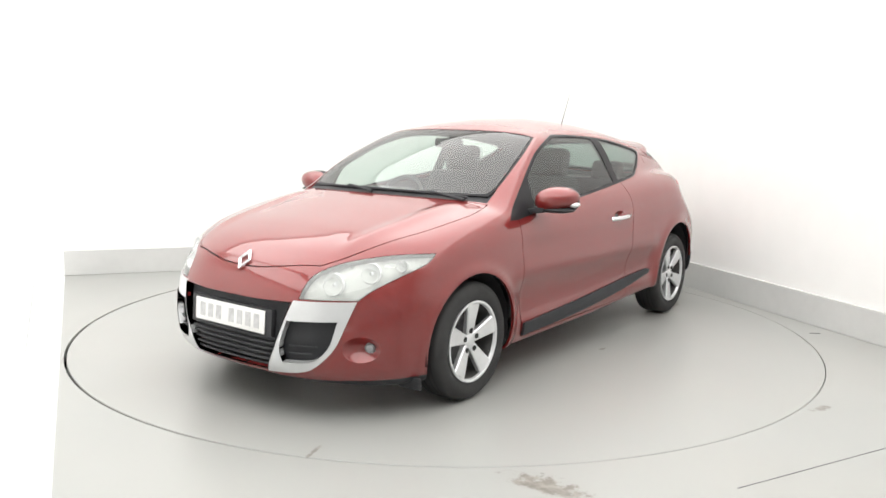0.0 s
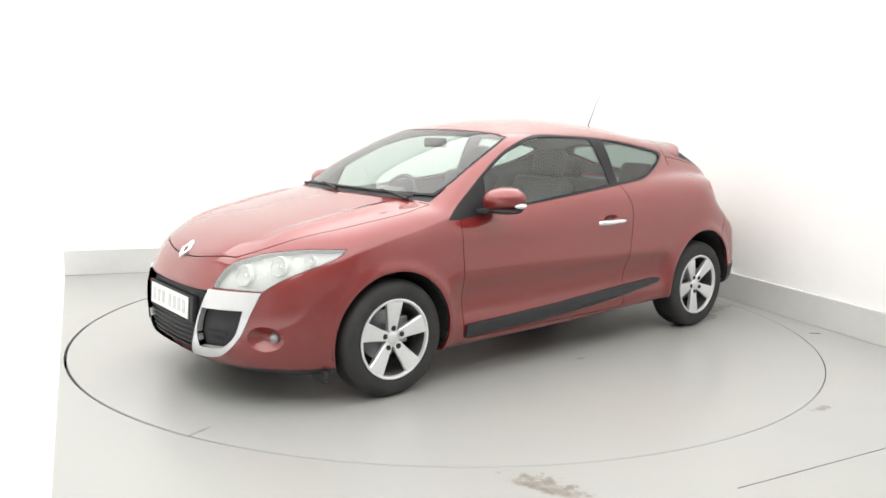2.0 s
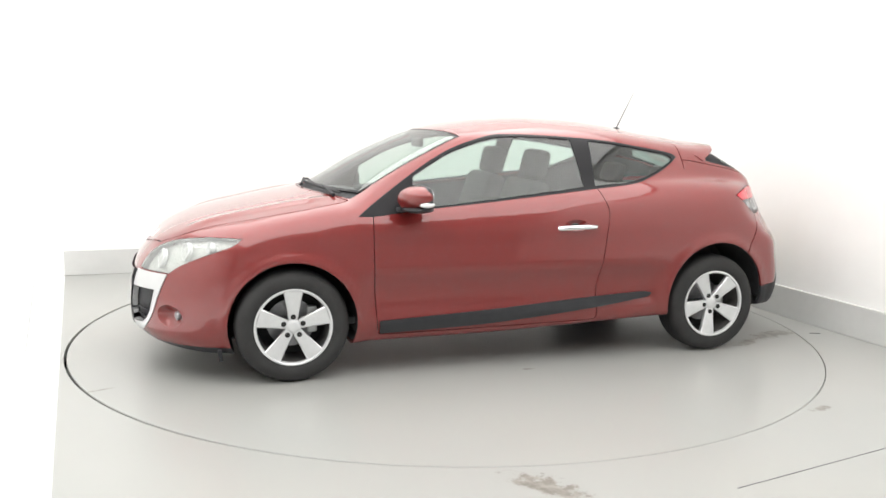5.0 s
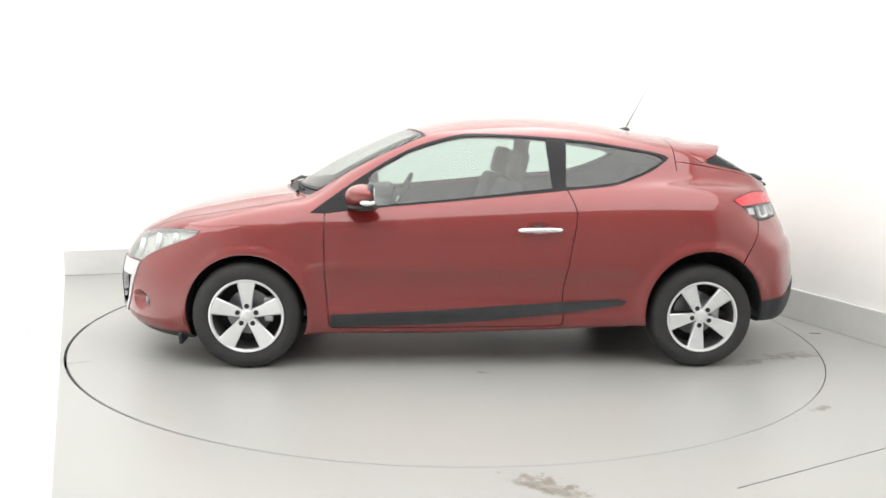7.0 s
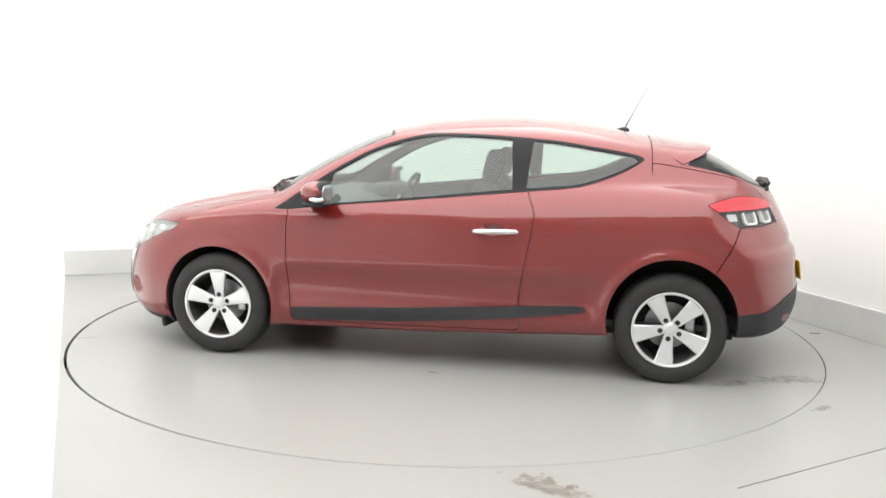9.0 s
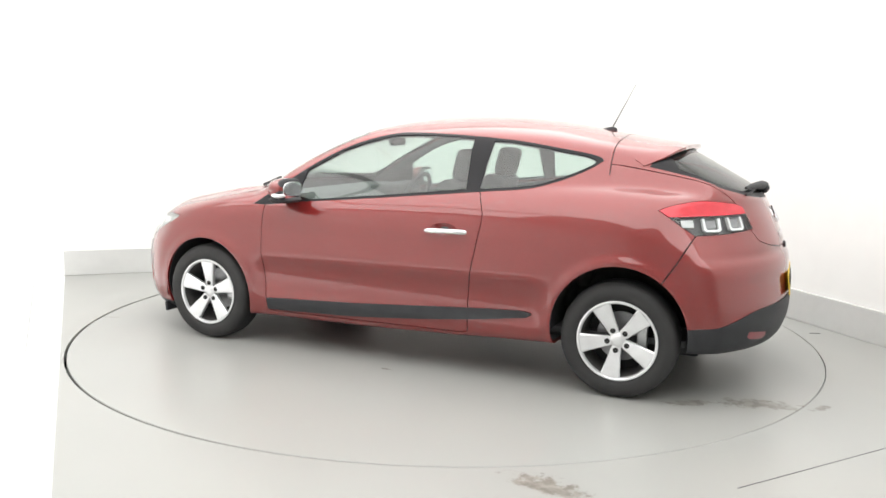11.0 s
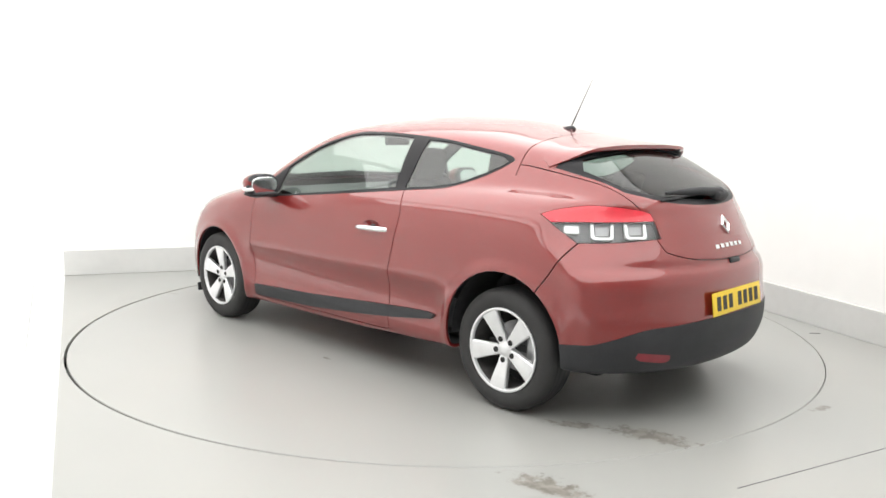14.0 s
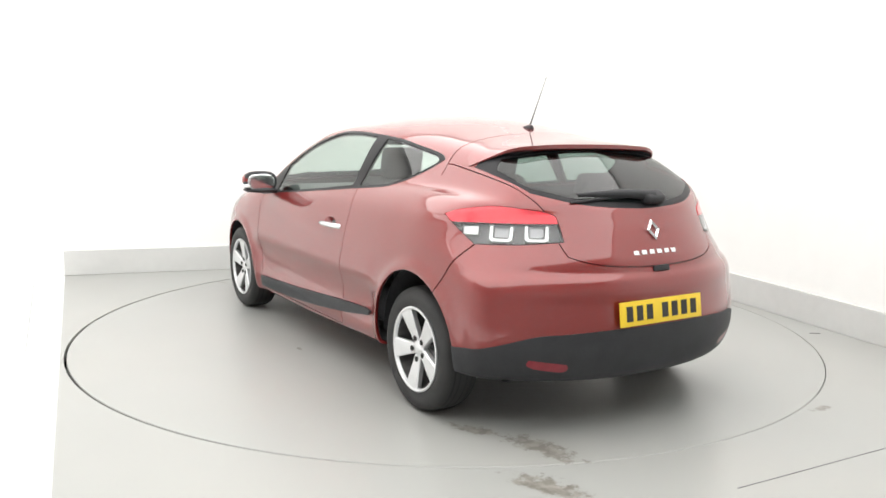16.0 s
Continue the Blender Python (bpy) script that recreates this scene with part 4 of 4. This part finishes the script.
def build_cabin(car):
    fl = [n for n in PANELS if n not in ("screen", "door_glass", "quarter_glass", "rear_glass", "rear_border", "screen_border", "arch", "arch_", "window_frame", "grille", "intake", "fog", "headlight", "taillight_red", "taillight_clear", "cowl", "chin")]
    dark, light = [], []
    for n in fl:
        for f in PANELS[n]:
            z = POINTS[f][:, 2].mean()
            (light if z > 1.22 else dark).append(f)
    sheet("cabin_trim", dark, M_DASH, car, (1, -1), -0.022, 0, "charcoal inner trim panels", inward=True)
    sheet("headlining", light, M_LINING, car, (1, -1), -0.022, 0, "grey roof lining", inward=True)
    floor = box(2.9, 1.5, 0.04, pose(-0.2, 0, 0.30), 0.01)
    part("cabin_floor", floor, M_DASH, car)
    build_seat(car, 0.0, 0.37, "front_seat")
    build_seat(car, 0.0, -0.37, "front_seat")
    bench = part("rear_seat", box(0.48, 1.16, 0.17, pose(-0.78, 0, 0.50, 0, -6, 0), 0.05, 3), M_SEAT, car, "dark grey rear bench seat")
    shade(bench, 60)
    shade(part("backrest", box(0.13, 1.14, 0.52, pose(-1.12, 0, 0.76, 0, -24, 0), 0.05, 3), M_SEAT, bench), 60)
    for y in (0.33, -0.33):
        shade(part("headrest", box(0.09, 0.25, 0.15, pose(-1.24, y, 1.07, 0, -18, 0), 0.04, 3), M_SEAT, bench), 60)
    part("parcel_shelf", box(0.5, 1.12, 0.02, pose(-1.48, 0, 0.985), 0.006), M_DASH, car)
    # dashboard and wheel
    out = [tuple(p) for p in round_path([(0.54, 0.60), (0.52, 0.80), (0.57, 0.89), (0.70, 0.94), (0.90, 0.955), (0.98, 0.92), (0.98, 0.62)], 4)]
    dash = part("dashboard", prism(out, -0.70, 0.70), M_DASH, car, "charcoal moulded dashboard")
    shade(dash, 40)
    shade(part("instrument_hood", box(0.22, 0.40, 0.09, pose(0.60, -0.37, 0.935, 0, 6, 0), 0.035, 3), M_DASH, dash), 60)
    rimm = Matrix.Translation((0.44, -0.37, 0.88)) @ pose(0, 0, 0, 0, -25, 0)
    ring = [rimm @ Vector((0, 0.185 * math.cos(a), 0.185 * math.sin(a))) for a in np.linspace(0, 2 * math.pi, 41)]
    wheel = part("steering_wheel", tube(ring, 0.016, 10), M_BLACK, car, "black steering wheel")
    shade(wheel, 60)
    shade(part("airbag_pad", box(0.06, 0.17, 0.15, rimm @ pose(0.03, 0, -0.01), 0.03, 3), M_BLACK, wheel), 60)
    for a in (0, 180, 270):
        part("wheel_spoke", box(0.02, 0.12, 0.035, rimm @ pose(0.02, 0, 0, a, 0, 0) @ pose(0, 0.115, 0), 0.006), M_SATIN, wheel)
    part("steering_column", tube([(0.46, -0.37, 0.875), (0.76, -0.37, 0.75)], 0.035, 12), M_DASH, wheel)
    # inner mirror
    shade(part("inner_mirror", box(0.03, 0.22, 0.06, pose(0.40, 0, 1.285), 0.02, 3), M_BLACK, car), 60)


def build_car():
    car = new("car")
    body = sheet("body", PANELS["body"], M_PAINT, car, (1, -1), 0, 0.015, "red metallic painted body shell")
    hood = sheet("bonnet", PANELS["hood"], M_PAINT, car, (1, -1), 0, 0.015, "red metallic bonnet")
    hatch = sheet("tailgate", PANELS["hatch"], M_PAINT, car, (1, -1), 0, 0.015, "red metallic tailgate")
    screen = sheet("windscreen", PANELS["screen"], M_SCREEN, car, (1, -1), -0.002, 0.005, "clear green-tinted windscreen")
    screen.visible_shadow = False
    cowl = sheet("cowl_panel", PANELS["cowl"], M_BLACK, car, (1, -1), -0.012, 0.01, "black plastic wiper cowl")
    rear = sheet("rear_window", PANELS["rear_glass"], M_REARGLASS, hatch, (1, -1), -0.002, 0.005, "dark tinted rear window")
    rear.visible_shadow = False
    sheet("rear_window_border", PANELS["rear_border"], M_GLOSSBLACK, hatch, (1, -1), -0.002, 0.012, "black printed glass border")
    sheet("windscreen_border", PANELS["screen_border"], M_GLOSSBLACK, car, (1, -1), -0.002, 0.012, "black printed glass border")
    for s in (1, -1):
        door = sheet("door", PANELS["door"], M_PAINT, car, (s,), 0, 0.02, "red metallic door with chrome handle")
        g = sheet("door_window", PANELS["door_glass"], M_GLASS, door, (s,), -0.003, 0.005, "green-tinted door window")
        g.visible_shadow = False
        cup = sheet("handle_recess", PANELS["cup"], M_PAINT, door, (s,), 0, 0, push=dent(-0.335, 0.826, 0.080, 0.034, 0.032, 0), own=True)
        path = []
        for x, o in ((-0.466, -0.012), (-0.45, 0.015), (-0.40, 0.023), (-0.34, 0.025), (-0.28, 0.023), (-0.24, 0.015), (-0.222, -0.012)):
            p, n = on_skin(x, 0.88, 0.814 - 0.02 * (x + 0.35), 0)
            path.append(p + n * o)
        bm = tube(path, 0.0145, 10)
        shade(part("door_handle", mirrored(bm, s), M_CHROME, door, "chrome pull handle"), 60)
        strip = sheet("side_moulding", PANELS["moulding"], M_BLACK, door, (s,), 0.014, 0.02, "black plastic rubbing strip")
        q = sheet("quarter_window", PANELS["quarter_glass"], M_GLASS, car, (s,), -0.003, 0.005, "tinted rear quarter window")
        q.visible_shadow = False
        sheet("window_frame", PANELS["window_frame"], M_GLOSSBLACK, car, (s,), 0.001, 0.02, "black window surround")
        build_mirror(s, car)
        # arch liners
        for (cx, cz, r), nm in zip(ARCHES, "fr"):
            pts = [(cx + (r + 0.012) * math.cos(a), cz + (r + 0.012) * math.sin(a)) for a in np.linspace(*((-0.2, math.pi + 0.2) if nm == 'f' else (-0.08, math.pi + 0.05)), 36)]
            bm = bmesh.new()
            rows = [[bm.verts.new((x, y, z)) for x, z in pts] for y in (0.845, 0.70, 0.52)]
            mid = bm.verts.new((cx, 0.52, cz))
            for p, q2 in zip(rows, rows[1:]):
                for i in range(len(pts) - 1):
                    bm.faces.new((p[i], p[i + 1], q2[i + 1], q2[i]))
            for i in range(len(pts) - 1):
                bm.faces.new((rows[2][i], rows[2][i + 1], mid))
            shade(part("arch_liner", mirrored(bm, s), M_LINER, car, "dark felt wheel arch liner"), 50)
        for x, turn in ((1.32, 0.0), (-1.32, 44.0)):
            m = pose(x, 0.775 * s, 0.3085, 0, 0, 180 if s > 0 else 0) @ Matrix.Scale(0.973, 4)
            build_wheel(m, turn, car)
        part("air_deflector", mirrored(box(0.02, 0.14, 0.06, pose(1.70, 0.76, 0.165, 0, 8, 0), 0.006), s), M_BLACK, car, "black air deflector")
        # nose
        br = sheet("grille_surround", PANELS["bracket"], M_SATIN, car, (s,), 0.006, 0.03, "satin silver intake surround")
        ink = sheet("side_intake", PANELS["intake"], M_BLACK, br, (s,), -0.03, -0.04, "black side air intake")
        for z in (0.335, 0.37):
            pts = [on_skin(2.1, y, z, 0)[0] - Vector((0.016, 0, 0)) for y in np.linspace(0.37, 0.375 + (z - 0.2) * 0.85, 6)]
            part("intake_bar", mirrored(tube(pts, 0.005, 6), s), M_BLACK, br)
        fog = sheet("fog_recess", PANELS["fog"], M_PAINT, car, (s,), 0, 0, "dished fog lamp recess", push=dent(0.678, 0.362, 0.062, 0.062, 0.05, 1), own=True)
        p, n = on_skin(1.925, 0.712, 0.366, -0.02)
        m = facing(p, (n + Vector((0.8, 0, 0))).normalized())
        shade(part("fog_lamp", mirrored(lathe([(0.001, 0.008), (0.015, 0.006), (0.019, 0.0), (0.023, 0.003), (0.026, -0.004), (0.023, -0.03), (0.001, -0.03)], 28, m), s), M_STEEL, fog, "chrome-ringed fog lamp"), 40)
        sheet("rear_reflector", PANELS["reflector"], M_REFLEX, car, (s,), 0.003, 0.015, "red bumper reflector")
    sheet("chin_spoiler", PANELS["chin"], M_BLACK, car, (1, -1), 0, 0.01, "black plastic lower lip")
    sheet("rear_valance", PANELS["valance"], M_BLACK, car, (1, -1), 0.004, 0.02, "black textured lower rear bumper")
    gr = sheet("grille", PANELS["grille"], M_BLACK, car, (1, -1), -0.03, -0.04, "black front grille")
    for z in (0.262, 0.288, 0.314, 0.340, 0.366, 0.392):
        w = 0.262 + (z - 0.245) * 0.36
        pts = [on_skin(2.15, y, z, 0)[0] - Vector((0.012, 0, 0)) for y in np.linspace(-w, w, 9)]
        shade(part("grille_bar", tube(pts, 0.0065, 6), M_BLACK, gr), 60)
    shade(part("plate_mount", box(0.60, 0.03, 0.135, facing((2.142, 0, 0.462), (1, 0, 0.06)), 0.01), M_BLACK, gr), 40)
    plate("front_number_plate", facing((2.163, 0, 0.463), (1, 0, 0.06)), M_PLATEW, M_GREYINK, car, "white number plate with grey bars")
    rp, rn = on_skin(-2.09, 0, 0.575)
    plate("rear_number_plate", facing(rp + rn * 0.002 + Vector((0, 0.025, 0)), rn), M_PLATEY, M_INK, car, "yellow number plate with black bars")
    p, n = on_skin(2.06, 0, 0.722)
    diamond(facing(p + n * 0.006, n), 0.092, 0.118, M_CHROME, "front_badge", car, "chrome rhombus badge")
    p, n = on_skin(-2.0, 0, 0.93)
    diamond(facing(p + n * 0.005, n), 0.078, 0.10, M_CHROME, "rear_badge", hatch, "chrome rhombus badge")
    for k in range(6):
        p, n = on_skin(-2.04, 0.135 - 0.047 * k, 0.836)
        part("badge_bar", box(0.030, 0.004, 0.020, facing(p + n * 0.002, n), 0.001), M_CHROME, hatch, "chrome bar")
    p, n = on_skin(-2.07, 0.0, 0.765)
    shade(part("hatch_release", box(0.10, 0.02, 0.028, facing(p, n), 0.006), M_BLACK, hatch), 40)
    # roof spoiler
    rows = []
    edge_x = curve((0, -1.552), (0.45, -1.548), (0.75, -1.522), (0.9, -1.46), (1.0, -1.365))
    edge_y = curve((0, 0), (0.75, 0.455), (0.9, 0.55), (1.0, 0.602))
    edge_z = curve((0, 1.312), (0.5, 1.306), (0.75, 1.290), (0.9, 1.253), (1.0, 1.203))
    for k in np.linspace(-1, 1, 41):
        b, sg = abs(k), math.copysign(1, k)
        tip = Vector((float(edge_x(b)), sg * float(edge_y(b)), float(edge_z(b))))
        tip = tip.lerp(on_skin(*tip, 0.006)[0], float(step(b, 0.78, 1.0)))
        over = 1 - b ** 4
        a, _ = on_skin(-1.25 - 0.06 * b ** 3, tip.y * 0.99, tip.z + 0.045, 0.001)
        c, _ = on_skin(0.55 * a.x + 0.45 * tip.x, 0.55 * a.y + 0.45 * tip.y, 0.55 * a.z + 0.45 * tip.z + 0.01, 0.003)
        c = c.lerp(a.lerp(tip, 0.5), 0.3)
        u, _ = on_skin(tip.x + 0.055 * over, tip.y * 0.985, tip.z - 0.035 * over, -0.004)
        lip = tip + Vector((0.003, 0, -0.018 * over - 0.002))
        rows.append((a, c, c.lerp(tip, 0.55) + Vector((0, 0, 0.004 * over)), tip, lip, lip + Vector((0.022 * over, 0, -0.010 * over)), lip.lerp(u, 0.6), u))
    spoiler = None
    for nm, ks, mat, lab in (("roof_spoiler", (0, 1, 2, 3, 4, 5), M_PAINT, "red painted roof spoiler"), ("spoiler_underside", (5, 6, 7), M_BLACK, "black spoiler underside")):
        bm = bmesh.new()
        vv = [[bm.verts.new(r[k]) for k in ks] for r in rows]
        for p, q in zip(vv, vv[1:]):
            for i in range(len(ks) - 1):
                bm.faces.new((p[i], p[i + 1], q[i + 1], q[i]))
        if spoiler is None:
            for r, e in ((rows[0], vv[0]), (rows[-1], vv[-1])):
                bm.faces.new(e + [bm.verts.new(r[6]), bm.verts.new(r[7])])
        ob = part(nm, bm, mat, spoiler or hatch, lab)
        spoiler = spoiler or ob
        shade(ob, 40)
    # aerial
    p, n = on_skin(-1.04, 0, 1.39)
    bm = bmesh.new()
    bmesh.ops.create_uvsphere(bm, u_segments=20, v_segments=10, radius=1)
    for v in bm.verts:
        v.co.z *= 0.55 - 0.45 * v.co.x
    bm.transform(Matrix.Translation(p) @ pose(0, 0, -0.004, 0, -6, 0) @ Matrix.Diagonal((0.052, 0.022, 0.036, 1)))
    aerial = part("aerial", bm, M_BLACK, car, "black roof aerial")
    shade(aerial, 60)
    part("aerial_rod", tube([p + Vector((-0.025, 0, 0.02)), p + Vector((-0.06, 0, 0.09)), p + Vector((-0.15, 0, 0.27))], 0.0045, 8, 0.25), M_BLACK, aerial)
    # rear wiper
    a, n = on_skin(-1.92, -0.06, 1.062, 0.028)
    b, n2 = on_skin(-1.86, 0.34, 1.088, 0.016)
    wiper = part("rear_wiper", tube([a, 0.6 * a + 0.4 * b + n * 0.012, 0.2 * a + 0.8 * b + n * 0.006, b], 0.027, 10, 0.3), M_BLACK, hatch, "black rear wiper arm")
    shade(wiper, 60)
    shade(part("wiper_hub", box(0.13, 0.05, 0.07, facing(a - n * 0.008, n), 0.022, 3), M_BLACK, wiper), 60)
    pts = [on_skin(-1.9, y, 1.078 + 0.02 * abs(y), 0.006)[0] for y in np.linspace(-0.02, 0.40, 8)]
    part("wiper_blade", tube(pts, 0.007, 6), M_BLACK, wiper)
    # front wipers
    for y0, y1 in ((0.60, 0.02), (0.02, -0.58)):
        pts = [on_skin(1.115 - 0.26 * y * y, y, 1.01, 0.012)[0] for y in np.linspace(y0, y1, 9)]
        w = part("front_wiper", tube(pts, 0.008, 6), M_BLACK, car, "black windscreen wiper")
        q, n = on_skin(1.15 - 0.26 * y0 * y0, y0, 0.99, 0.010)
        part("wiper_arm", tube([q, pts[3] + Vector((0, 0, 0.012))], 0.010, 8, 0.7), M_BLACK, w)
    # floor pan
    part("floor_pan", box(3.3, 1.2, 0.05, pose(-0.05, 0, 0.225), 0.02), M_LINER, car, "dark underbody pan")
    build_lights(car)
    build_cabin(car)
    return tagged(car, "red metallic three-door coupe parked on the turntable", "car")


car = build_car()


# ---- what moves ----
def motions():
    steps = [k * 0.5 for k in range(int(SECONDS * 2) + 1)]
    walk(turntable, [(t, pose(0, 0, 0, 0, 0, table_angle(t))) for t in steps])
    walk(car, [(t, pose(0, 0, 0, 0, 0, table_angle(t)) @ pose(*CAR_OFFSET, 0)) for t in steps])


motions()
